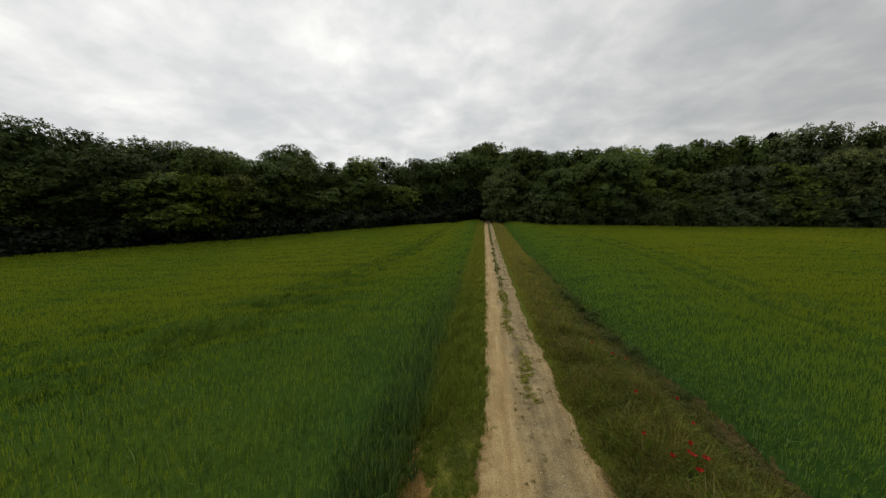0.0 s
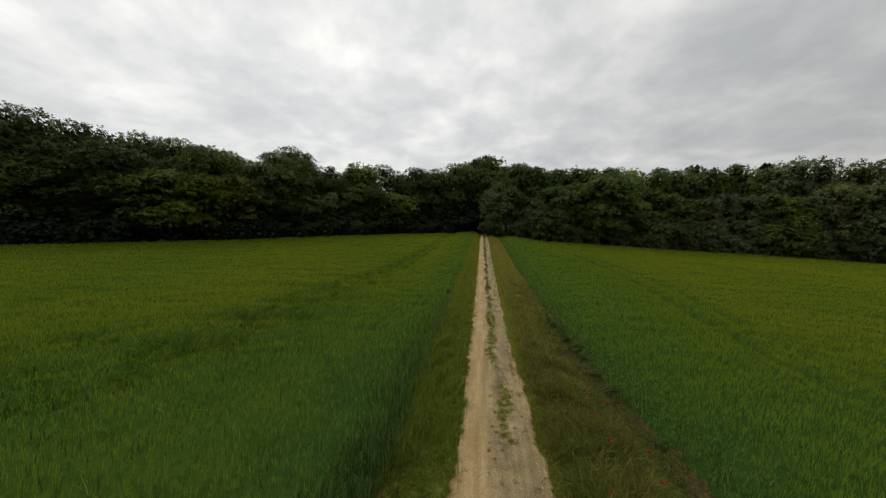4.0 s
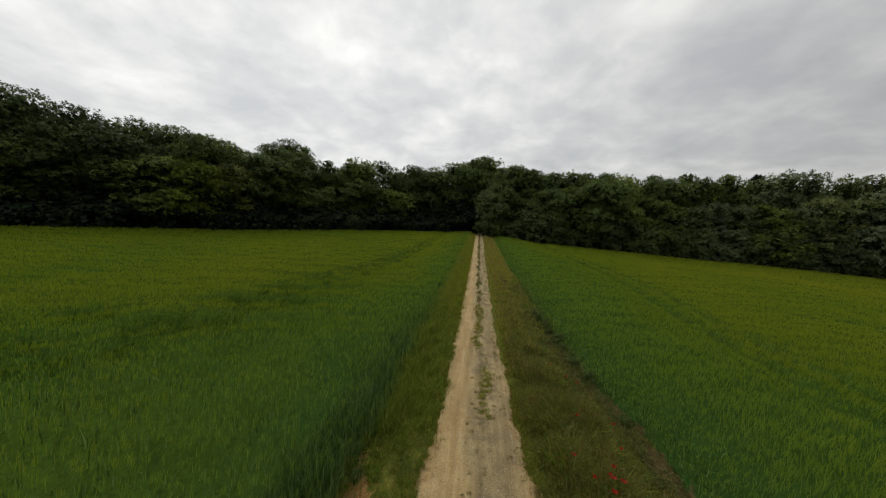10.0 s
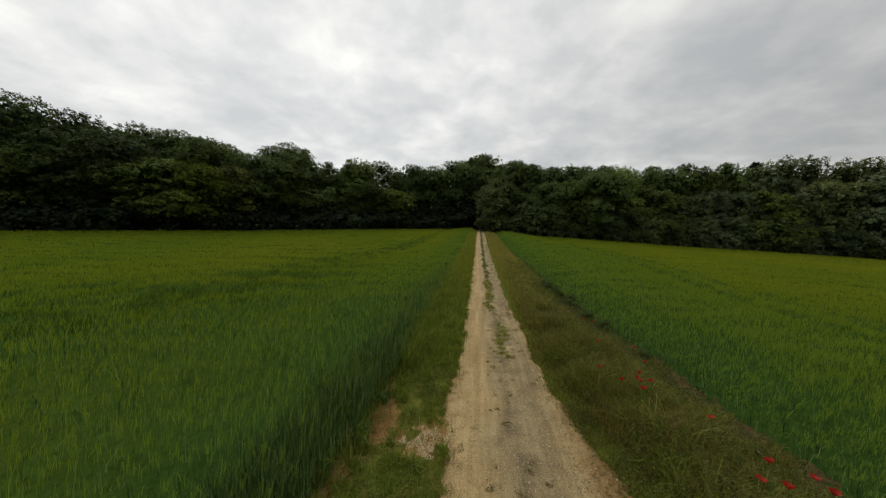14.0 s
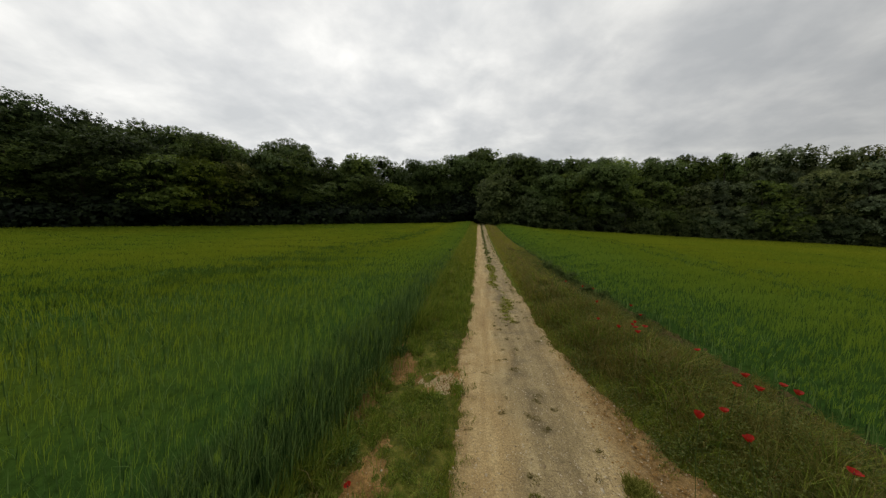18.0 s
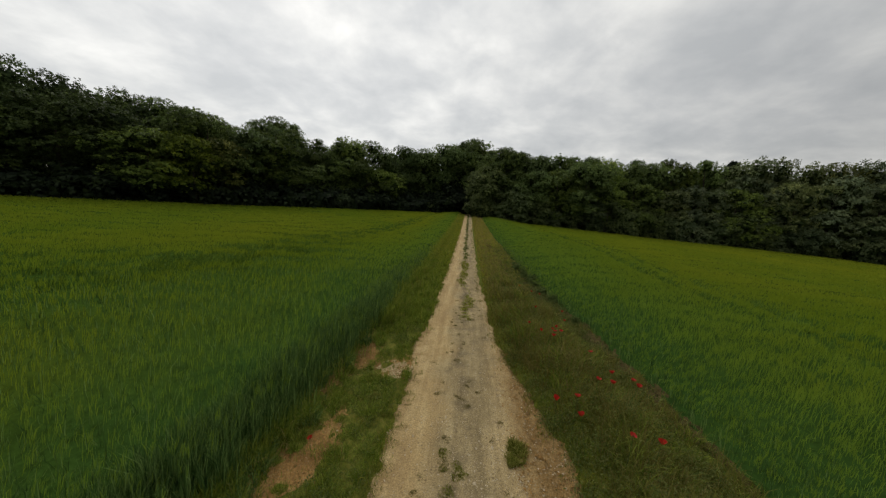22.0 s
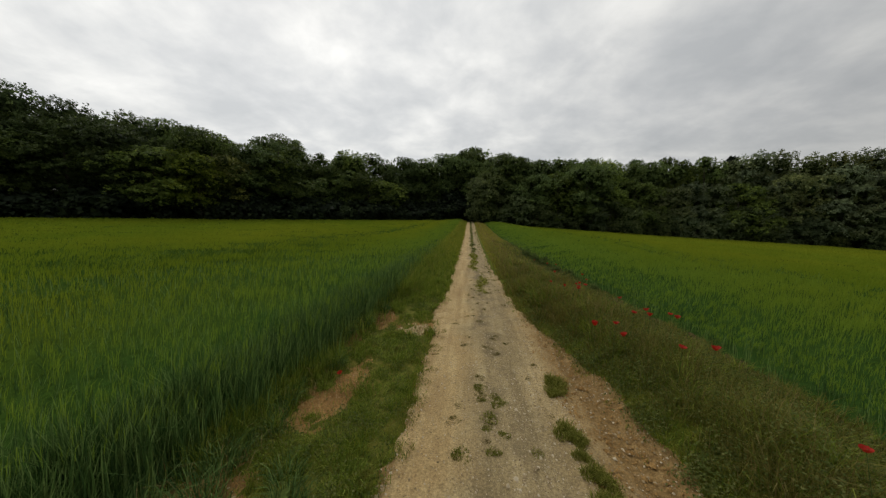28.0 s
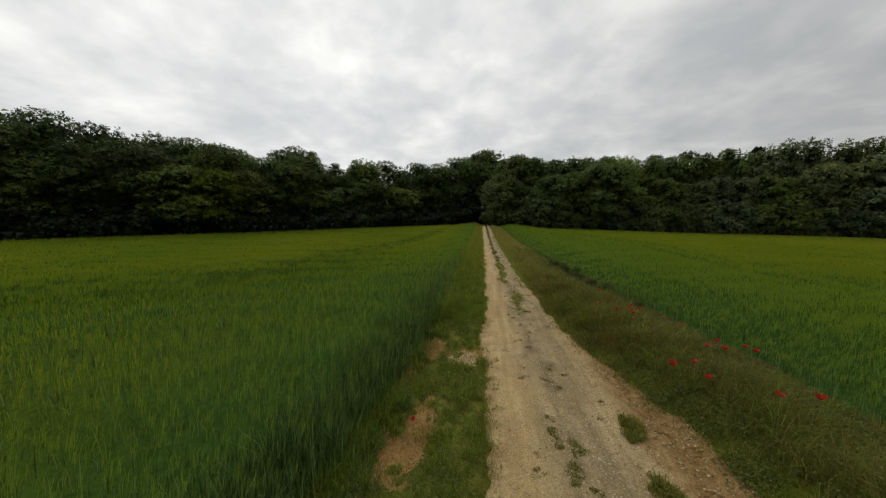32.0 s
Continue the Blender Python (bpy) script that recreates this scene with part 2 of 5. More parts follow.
def stone_look(N):
    p = place(N)
    c = N.ramp(island(N), [(0, (0.21, 0.15, 0.075)), (0.6, (0.37, 0.28, 0.155)), (1, (0.62, 0.53, 0.37))])
    return N.mix(0.4, c, N.ramp(N.noise(p, 60, 3), [(0.3, (0.5, 0.5, 0.5)), (0.7, (1.2, 1.2, 1.2))]), "MULTIPLY"), None


def petal_look(N):
    p = place(N)
    return N.ramp(N.noise(p, 40, 3), [(0.3, (0.30, 0.012, 0.006)), (0.7, (0.52, 0.030, 0.012))]), None


M_SOIL = material("dry_soil", soil_look)
M_TILTH = material("tilled_soil", lambda N: (N.ramp(N.noise(place(N), 11, 6, 0.7), [(0.3, (0.042, 0.032, 0.013)), (0.52, (0.098, 0.073, 0.027)), (0.72, (0.175, 0.130, 0.050))]), (N.noise(place(N), 24, 4), 0.9, 0.06)), spec=0.05)
M_TRACK = material("limestone_gravel", track_look)
M_CANOPY = material("barley_canopy", canopy_look, spec=0.0)
M_CROP = material("barley_blade", blades((0.029, 0.067, 0.019), (0.092, 0.166, 0.040), (0.246, 0.347, 0.101)), rough=0.7, spec=0.08, through_light=0.2)
M_LODGED = material("lodged_barley", blades((0.055, 0.105, 0.017), (0.10, 0.165, 0.024), (0.16, 0.23, 0.034)), rough=0.9, spec=0.0, through_light=0.2)
M_EAR = material("barley_ear", blades((0.158, 0.230, 0.017), (0.188, 0.256, 0.020), (0.222, 0.282, 0.023), (0.295, 0.318, 0.023), 0.5, ((0.156, 0.244, 0.027), (0.226, 0.318, 0.038))), rough=0.9, spec=0.0, through_light=0.45)
M_WEED = material("weed_leaf", blades((0.06, 0.088, 0.020), (0.115, 0.14, 0.036), (0.20, 0.21, 0.07)), rough=0.8, spec=0.02, through_light=0.25)
M_DARK_WEED = material("dark_weed_leaf", blades((0.052, 0.080, 0.022), (0.088, 0.122, 0.032), (0.140, 0.172, 0.052)), rough=0.8, spec=0.02, through_light=0.25)
M_DOCK = material("dock_leaf", lambda N: (N.ramp(N.noise(place(N), 18, 4), [(0.3, (0.075, 0.115, 0.022)), (0.7, (0.14, 0.18, 0.045))]), None), rough=0.8, spec=0.05, through_light=0.2)
M_MOSS = material("mossy_turf", lambda N: (N.ramp(N.noise(place(N), 9, 6, 0.7), [(0.3, (0.055, 0.070, 0.012)), (0.5, (0.125, 0.135, 0.021)), (0.7, (0.24, 0.205, 0.045))]), (N.noise(place(N), 50, 4), 0.8, 0.04)), spec=0.05)
M_THATCH = material("grass_thatch", lambda N: (N.ramp(N.noise(place(N), 14, 5, 0.7), [(0.3, (0.045, 0.062, 0.008)), (0.55, (0.115, 0.13, 0.015)), (0.75, (0.21, 0.17, 0.03))]), (N.noise(place(N), 40, 4), 0.8, 0.05)), spec=0.05)
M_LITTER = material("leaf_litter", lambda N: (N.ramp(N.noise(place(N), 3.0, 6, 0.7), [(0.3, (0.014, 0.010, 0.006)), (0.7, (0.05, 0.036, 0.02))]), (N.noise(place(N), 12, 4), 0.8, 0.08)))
M_VERGE = material("verge_grass", blades((0.070, 0.092, 0.017), (0.148, 0.160, 0.030), (0.245, 0.228, 0.06), (0.23, 0.170, 0.036), 0.5), rough=0.75, spec=0.08, through_light=0.3)
M_GRASS = material("short_grass", blades((0.084, 0.144, 0.016), (0.172, 0.24, 0.025), (0.31, 0.335, 0.05)), rough=0.65, spec=0.1, through_light=0.3)
M_MOSSY = material("trodden_grass", blades((0.135, 0.165, 0.018), (0.22, 0.245, 0.028), (0.31, 0.29, 0.048)), rough=0.85, spec=0.0, through_light=0.3)
M_TUFT = material("track_tuft_grass", blades((0.108, 0.126, 0.0192), (0.21, 0.222, 0.0384), (0.348, 0.324, 0.084)), rough=0.8, spec=0.03, through_light=0.3)
M_LUSH = material("lush_grass", blades((0.095, 0.150, 0.0172), (0.19, 0.255, 0.0299), (0.33, 0.37, 0.065)), rough=0.65, spec=0.1, through_light=0.25)
M_DRY_VERGE = material("ripening_grass", blades((0.20, 0.235, 0.022), (0.34, 0.36, 0.038), (0.48, 0.455, 0.078), (0.42, 0.36, 0.042), 0.4), rough=0.8, spec=0.03, through_light=0.3)
M_HAY = material("withered_grass", blades((0.10, 0.088, 0.028), (0.20, 0.17, 0.05), (0.33, 0.28, 0.10)), rough=0.8, spec=0.05, through_light=0.25)
M_STRAW = material("dry_straw", blades((0.22, 0.145, 0.05), (0.34, 0.245, 0.09), (0.44, 0.34, 0.15)), rough=0.8, spec=0.08, through_light=0.2)
M_LEAF = material("broad_leaf", foliage((0.067, 0.104, 0.022), (0.091, 0.136, 0.028), (0.121, 0.171, 0.037)), rough=0.6, spec=0.1, through_light=0.28)
# broad leaf darkened in colour for the shaded left end of the wood
M_LEAF_SHADED = material("shade_darkened_leaf", foliage((0.049, 0.076, 0.020), (0.067, 0.101, 0.026), (0.092, 0.130, 0.035)), rough=0.6, spec=0.1, through_light=0.28)
M_LEAF_BRIGHT = material("fresh_leaf", foliage((0.115, 0.172, 0.020), (0.150, 0.214, 0.026), (0.190, 0.25, 0.034)), rough=0.6, spec=0.1, through_light=0.28)
M_LEAF_OLIVE = material("olive_leaf", foliage((0.105, 0.125, 0.028), (0.138, 0.160, 0.038), (0.178, 0.195, 0.050)), rough=0.6, spec=0.1, through_light=0.28)
# leaf tone greyed and lightened to paint the right-hand wood's haze
M_LEAF_HAZED = material("hazed_leaf", foliage((0.076, 0.104, 0.038), (0.100, 0.135, 0.048), (0.130, 0.171, 0.063)), rough=0.6, spec=0.1, through_light=0.28)
# paler, greyer leaf tone that paints haze over the far-right wood
M_LEAF_HAZIER = material("hazier_leaf", foliage((0.107, 0.138, 0.056), (0.140, 0.176, 0.075), (0.181, 0.220, 0.097)), rough=0.6, spec=0.1, through_light=0.28)
# shade put into the colour, for the leaves inside the crowns
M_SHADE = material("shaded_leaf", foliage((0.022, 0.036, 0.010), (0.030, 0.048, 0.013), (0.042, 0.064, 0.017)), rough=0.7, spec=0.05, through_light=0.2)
# the pine's needles; also near-black paint for shade under the wood
M_NEEDLE_SHADE = material("needle_and_shade", foliage((0.005, 0.010, 0.004), (0.010, 0.018, 0.006), (0.018, 0.029, 0.010)), rough=0.6, spec=0.1, through_light=0.08)
M_BARK = material("bark", bark_look)
M_STONE = material("limestone", stone_look)
M_SPILL = material("pale_gravel", lambda N: (N.ramp(N.noise(place(N), 30, 5, 0.7), [(0.3, (0.36, 0.27, 0.14)), (0.7, (0.60, 0.48, 0.28))]), None))
M_PETAL = material("poppy_petal", petal_look, rough=0.5, through_light=0.35)
M_STEM = material("green_stem", lambda N: (N.ramp(N.noise(place(N), 30), [(0.3, (0.05, 0.09, 0.02)), (0.7, (0.09, 0.14, 0.035))]), None), through_light=0.1)
M_SEED = material("black_seed_head", lambda N: (N.ramp(N.noise(place(N), 90), [(0.3, (0.012, 0.012, 0.012)), (0.7, (0.05, 0.05, 0.035))]), None))

# ---- the lie of the land ----
RNG = np.random.default_rng(7)


def sstep(a, b, v):
    u = np.clip((np.asarray(v, float) - a) / (b - a), 0, 1)
    return u * u * (3 - 2 * u)


def waves(x, y, scale, seed=0):
    """A cheap smooth noise, about -1 to 1, of sines."""
    r = np.random.default_rng(100 + seed)
    out = 0.0
    for k in range(6):
        a, f, ph = r.uniform(0, 6.28), r.uniform(0.6, 1.7) / scale, r.uniform(0, 6.28)
        out = out + np.sin((x * math.cos(a) + y * math.sin(a)) * f * 6.28 + ph)
    return out / 3.0


def land(x, y):
    x, y = np.asarray(x, float), np.asarray(y, float)
    yy = np.clip(y, -60, 120)
    z = 0.45 * sstep(38, 90, yy)
    z = z + 0.6 * np.exp(-(x / 7.0) ** 2) * sstep(50, 94, yy)
    xr = np.clip(x, -100, 110)
    z = z - 0.055 * np.log1p(np.exp((xr - 8.0) / 2.5)) * 2.5 * sstep(-20, 30, yy)
    z = z + 0.22 * sstep(1.7, 2.5, x) * (1 - 0.6 * sstep(3.6, 5.5, x)) * sstep(60, 25, yy)
    z = z + 0.06 * sstep(-1.0, -2.2, x)
    z = z + 0.45 * sstep(-22, -58, x)
    z = z - 0.5 * sstep(4, 16, x) * sstep(80, 45, x) * sstep(48, 80, yy)
    return z


def mesh_object(name, V, F, mat, parent=None, smooth=False, label=""):
    """One mesh object from arrays of points and of faces that all have the same number of corners."""
    V, F = np.asarray(V, np.float32), np.asarray(F, np.int32)
    me = bpy.data.meshes.new(name)
    me.vertices.add(len(V))
    me.vertices.foreach_set("co", V.ravel())
    k = F.shape[1]
    me.loops.add(F.size)
    me.loops.foreach_set("vertex_index", F.ravel())
    me.polygons.add(len(F))
    me.polygons.foreach_set("loop_start", np.arange(len(F), dtype=np.int32) * k)
    if smooth:
        me.polygons.foreach_set("use_smooth", np.ones(len(F), bool))
    me.materials.append(mat)
    me.update(calc_edges=True)
    ob = new(name, me)
    if parent is not None:
        ob.parent = parent
    return tagged(ob, label) if label else ob


def grid_faces(nx, ny):
    i, j = np.meshgrid(np.arange(nx - 1), np.arange(ny - 1))
    a = (j * nx + i).ravel()
    return np.stack([a, a + 1, a + nx + 1, a + nx], 1)


def sheet(name, xs, ys, height, mat, smooth=True):
    X, Y = np.meshgrid(xs, ys)
    Z = height(X, Y)
    return mesh_object(name, np.stack([X.ravel(), Y.ravel(), Z.ravel()], 1), grid_faces(len(xs), len(ys)), mat, smooth=smooth)


def steps(*runs):
    """Coordinates in runs of (start, end, step)."""
    out = []
    for a, b, d in runs:
        out.append(np.arange(a, b, d))
    return np.unique(np.round(np.concatenate(out), 4))


gx = steps((-2000, -200, 300), (-200, -20, 12), (-20, -3, 1.0), (-3, 5, 0.1), (5, 20, 1.0), (20, 200, 12), (200, 2001, 300))
gy = steps((-2000, -60, 300), (-60, 8, 6), (8, 30, 0.15), (30, 60, 0.6), (60, 130, 4), (130, 400, 30), (400, 2001, 300))
ground = sheet("ground", gx, gy, lambda x, y: land(x, y) - 0.035 + 0.008 * waves(x, y, 0.9, 1) * (np.abs(x) < 6), M_SOIL)
tagged(ground, "bare dry orange-brown field soil", "soil", kind="structure")


def track_left(y):
    return -0.79 - 0.13 * np.exp(-((y - 20.7) / 0.9) ** 2) - 0.14 * sstep(16.2, 15.0, y) + 0.03 * waves(0 * y, y, 2.9, 3) + 0.04 * waves(0 * y, y, 0.5, 4) * sstep(40, 24, y) + 0.03 * waves(0 * y, y, 0.21, 94) * sstep(30, 20, y)


def track_right(y):
    return 1.25 + 0.10 * sstep(18.5, 16.5, y) - 0.14 * sstep(20.8, 23, y) - 0.20 * sstep(24, 30, y) + 0.03 * waves(0 * y, y, 3.1, 5) + 0.03 * waves(0 * y, y, 0.6, 6) * sstep(40, 24, y) + 0.03 * waves(0 * y, y, 0.23, 95) * sstep(30, 20, y)


def track_height(x, y):
    ruts = -0.025 * np.exp(-((x + 0.45) / 0.3) ** 2) - 0.022 * np.exp(-((x - 1.0) / 0.3) ** 2)
    rough = 0.008 * waves(x, y, 0.35, 7) + 0.006 * waves(x, y, 0.17, 8)
    return land(x, y) + 0.035 + ruts + rough


def verge_front(y):
    return track_right(y) + 0.06 + 0.66 * sstep(21.6, 17.5, y) + 0.045 * waves(0 * y, y, 1.2, 31) + 0.04 * waves(0 * y, y, 0.3, 32)


u = np.linspace(0, 1, 56)
ys = steps((4, 30, 0.08), (30, 60, 0.4), (60, 112, 2.0))
U, Y = np.meshgrid(u, ys)
X = (track_left(Y) - 0.06) * (1 - U) + (verge_front(Y) + 0.12) * U
Z = track_height(X, Y) - 0.09 * (sstep(0.05, 0, U) + sstep(0.95, 1, U)) - 0.02 * sstep(1.25, 1.7, X) + 0.02 * waves(X, Y, 0.28, 47) * sstep(1.2, 1.5, X)
track = mesh_object("farm_track", np.stack([X.ravel(), Y.ravel(), Z.ravel()], 1), grid_faces(len(u), len(ys)), M_TRACK, smooth=True)
tagged(track, "pale limestone gravel farm track with two wheel ruts", "track", kind="structure")

# ---- crops and grass ----


def crop_left(y):
    return -2.50 + 0.32 * sstep(18.2, 21.8, y) + 0.08 * sstep(23, 27, y) - 0.5 * sstep(16.2, 14.4, y) + 0.09 * waves(0 * y, y, 3.1, 11) + 0.06 * waves(0 * y, y, 0.9, 12)


def crop_right(y):
    return 4.52 - 0.98 * sstep(19, 30, y) + 0.10 * waves(0 * y, y, 3.4, 13) + 0.06 * waves(0 * y, y, 0.8, 14)


LINE_Y, LINE_X = (10, 20.5, 21.8, 23.0, 24.3, 28, 32.4, 40, 48, 97), (-21, -17.2, -15.6, -14.2, -12.7, -11.6, -10.5, -9.0, -8.4, -8.0)


def lodging(x, y):
    """1 where the barley lies flat: wind-laid streaks and the sprayer's wheel lines."""
    streak = np.clip(1.4 * waves(x * 0.16 + y * 0.06 + 0.25 * waves(x, y, 5.0, 73), y * 1.5 - x * 0.16 + 0.5 * waves(x, y, 4.0, 74), 4.0, 17) - 0.25, 0, 1)
    centre = np.interp(y, LINE_Y, LINE_X)
    streak = streak * (0.16 + 0.4 * np.exp(-((x - centre - 0.5) / 4.5) ** 2) * sstep(50, 30, y)) * sstep(5.0, 8, np.abs(x))
    lines, width = 0.0, 0.40 + 0.45 * sstep(27, 24, y) * (x < 0)
    right_line = np.interp(y, (20, 33, 44, 70), (12.0, 13.0, 14.7, 14.4))
    for x0 in (np.interp(y - 3.2, LINE_Y, LINE_X) - 0.5, centre, np.interp(y + 1.8, LINE_Y, LINE_X) + 0.8, right_line - 1.8, right_line):
        wander = 0.22 * waves(0 * x, y, 5.0, 37) + 0.1 * waves(0 * x, y, 1.3, 38)
        lines = lines + np.exp(-((x - x0 - wander) / width) ** 2) * np.clip(np.where(x < 0, 0.52, 0.68) + 0.8 * waves(x, y, 2.0, 39), 0, 1)
    return np.clip(streak + lines, 0, 1)


def crop_top(x, y):
    """Height of the barley above the soil."""
    return 0.82 + 0.055 * waves(x * 0.5 + y * 0.3, y * 0.9 - x * 0.25, 2.0, 99) + 0.045 * waves(x, y, 2.2, 15) + 0.05 * waves(x, y, 0.75, 16) + 0.03 * waves(x, y, 0.36, 18) - 0.44 * lodging(x, y)


FOREST_EDGE = [(-140, -10), (-96, 20), (-66, 43), (-54, 51), (-43, 61), (-32, 76), (-18, 90), (-3, 96), (3, 88), (12, 86), (34, 89), (60, 92), (88, 88), (112, 78), (150, 40)]


def edge_y(x):
    return np.interp(x, [p[0] for p in FOREST_EDGE], [p[1] for p in FOREST_EDGE])


def crop_sheet(name, side, label):
    d = steps((0, 1.2, 0.12), (1.2, 6, 0.4), (6, 16, 0.2), (16, 50, 1.5), (50, 136, 5))
    ys = steps((-40, 8, 4), (8, 26, 0.3), (26, 50, 0.9), (50, 97, 2.0))
    D, Y = np.meshgrid(d, ys)
    X = crop_left(Y) - D if side < 0 else crop_right(Y) + D
    Y = np.minimum(Y, edge_y(X) - 0.6)
    edge = 0.10 + 0.90 * sstep(0.1, 0.5, D) if side < 0 else 0.10 + 0.90 * sstep(0.0, 2.6, D)
    Z = land(X, Y) + np.maximum(0.24, crop_top(X, Y) - 0.12 - (0.34 if side < 0 else 0.15) * sstep(34, 12, np.hypot(X, Y - 13))) * edge - 0.03 + 0.03 * waves(X, Y, 0.5, 19)
    F = grid_faces(len(d), len(ys))
    return tagged(mesh_object(name, np.stack([X.ravel(), Y.ravel(), Z.ravel()], 1), F if side > 0 else F[:, ::-1], M_CANOPY, smooth=True), label, "barley", kind="stuff")


crop_sheet("barley_field", -1, "dense green barley field, stems below the ears")
crop_sheet("barley_field", 1, "dense green barley field beyond the poppy verge")


def blade_mesh(name, P, H, W, lean, bend, mat, label, category, kind="stuff", parent=None, rng=None):
    """Many blades in one mesh, each a strip of three triangles that leans and bends over at its tip. P: foot points, H: heights, W: widths,
    lean: direction in radians, bend: how far the tip hangs over, in parts of the height."""
    n = len(P)
    turn = (rng or RNG).uniform(0, 6.283, n)
    across = np.stack([np.cos(turn), np.sin(turn), np.zeros(n)], 1) * (W / 2)[:, None]
    over = np.stack([np.cos(lean), np.sin(lean), np.zeros(n)], 1)
    up = np.array([0, 0, 1.0])
    mid = P + up * (H * 0.62)[:, None] + over * (H * bend * 0.3)[:, None]
    tip = P + up * (H * np.sqrt(np.clip(1 - (bend * 0.75) ** 2, 0.15, 1)))[:, None] + over * (H * bend)[:, None]
    V = np.stack([P - across * 0.8, P + across * 0.8, mid - across, mid + across, tip], 1).reshape(-1, 3)
    b = np.arange(n)[:, None] * 5
    F = np.concatenate([b + np.array([0, 1, 3]), b + np.array([0, 3, 2]), b + np.array([2, 3, 4])], 0)
    return tagged(mesh_object(name, V, F, mat, parent=parent), label, category, kind=kind)


def scatter(x0, x1, y0, y1, per_m2, power, near=4.5, far_limit=1e9):
    """Random feet in a rectangle, thinned with the distance from the stretch of track at y = 13."""
    out = []
    cell = 2.0
    for cx in np.arange(x0, x1, cell):
        for cy in np.arange(y0, y1, cell):
            w, h = min(cell, x1 - cx), min(cell, y1 - cy)
            d = max(0.5, math.hypot(cx + w / 2, cy + h / 2 - 13))
            if d > far_limit:
                continue
            m = RNG.poisson(per_m2 * w * h * min(1.0, (near / d) ** power))
            if m:
                out.append(np.stack([cx + RNG.random(m) * w, cy + RNG.random(m) * h], 1))
    return np.concatenate(out)


def wedge(p):
    """Keeps the feet that lie ahead, a little wider than the view."""
    a = np.degrees(np.arctan2(p[:, 0], p[:, 1] - 10.5))
    return p[(a > -73) & (a < 66)]


def in_crop(p, side, ragged=0.06):
    r = ragged * RNG.standard_normal(len(p))
    inside = (p[:, 0] < crop_left(p[:, 1]) + r) if side < 0 else (p[:, 0] > crop_right(p[:, 1]) + r)
    return p[inside & (p[:, 1] < edge_y(p[:, 0]) - 0.8)]


def barley_leaves(side):
    """Stems and leaves, where the stand is seen from near."""
    p = scatter(-15, -2.1, 11, 46, 1800, 1.2, far_limit=34) if side < 0 else scatter(3.2, 15, 11, 46, 1200, 1.2, far_limit=34)
    p = np.concatenate([p, scatter(-3.4, -2.1, 12, 34, 3000, 1.2)]) if side < 0 else p
    p = in_crop(p, side, 0.08)
    deep = -p[:, 0] + crop_left(p[:, 1]) if side < 0 else p[:, 0] - crop_right(p[:, 1])
    clump = np.clip(0.55 + 0.95 * waves(p[:, 0], p[:, 1], 0.30, 72), 0.08, 1)
    p = p[RNG.random(len(p)) < clump * ((0.18 + 0.82 * sstep(1.5, 0.6, deep)) if side < 0 else 0.10 + 0.25 * sstep(2.5, 0.8, deep))]
    n = len(p)
    d = np.hypot(p[:, 0], p[:, 1] - 13)
    deep = -p[:, 0] + crop_left(p[:, 1]) if side < 0 else p[:, 0] - crop_right(p[:, 1])
    H = crop_top(p[:, 0], p[:, 1]) * RNG.uniform(0.55, 1.04, n) * (0.82 + 0.18 * sstep(0, 0.5, deep) if side < 0 else 0.32 + 0.68 * sstep(-0.3, 2.4, deep)) + 0.09 * waves(p[:, 0], p[:, 1], 0.30, 72)
    P = np.stack([p[:, 0], p[:, 1], land(p[:, 0], p[:, 1])], 1)
    H = H * (1 - 0.20 * sstep(0.4, 1.3, deep))
    W = np.clip(0.0014 * d, 0.0085, 0.040) * RNG.uniform(0.6, 1.4, n)
    lean = np.where(RNG.random(n) < 0.3, 0.0 if side < 0 else 3.14, RNG.uniform(0, 6.283, n)) + RNG.normal(0, 0.5, n)
    bend = np.clip(RNG.gamma(1.5, 0.11, n), 0.01, 0.95)
    return blade_mesh("barley_leaves", P, H, W, lean, bend, M_CROP, "blue-green barley stems and leaves at the field's rim", "barley")


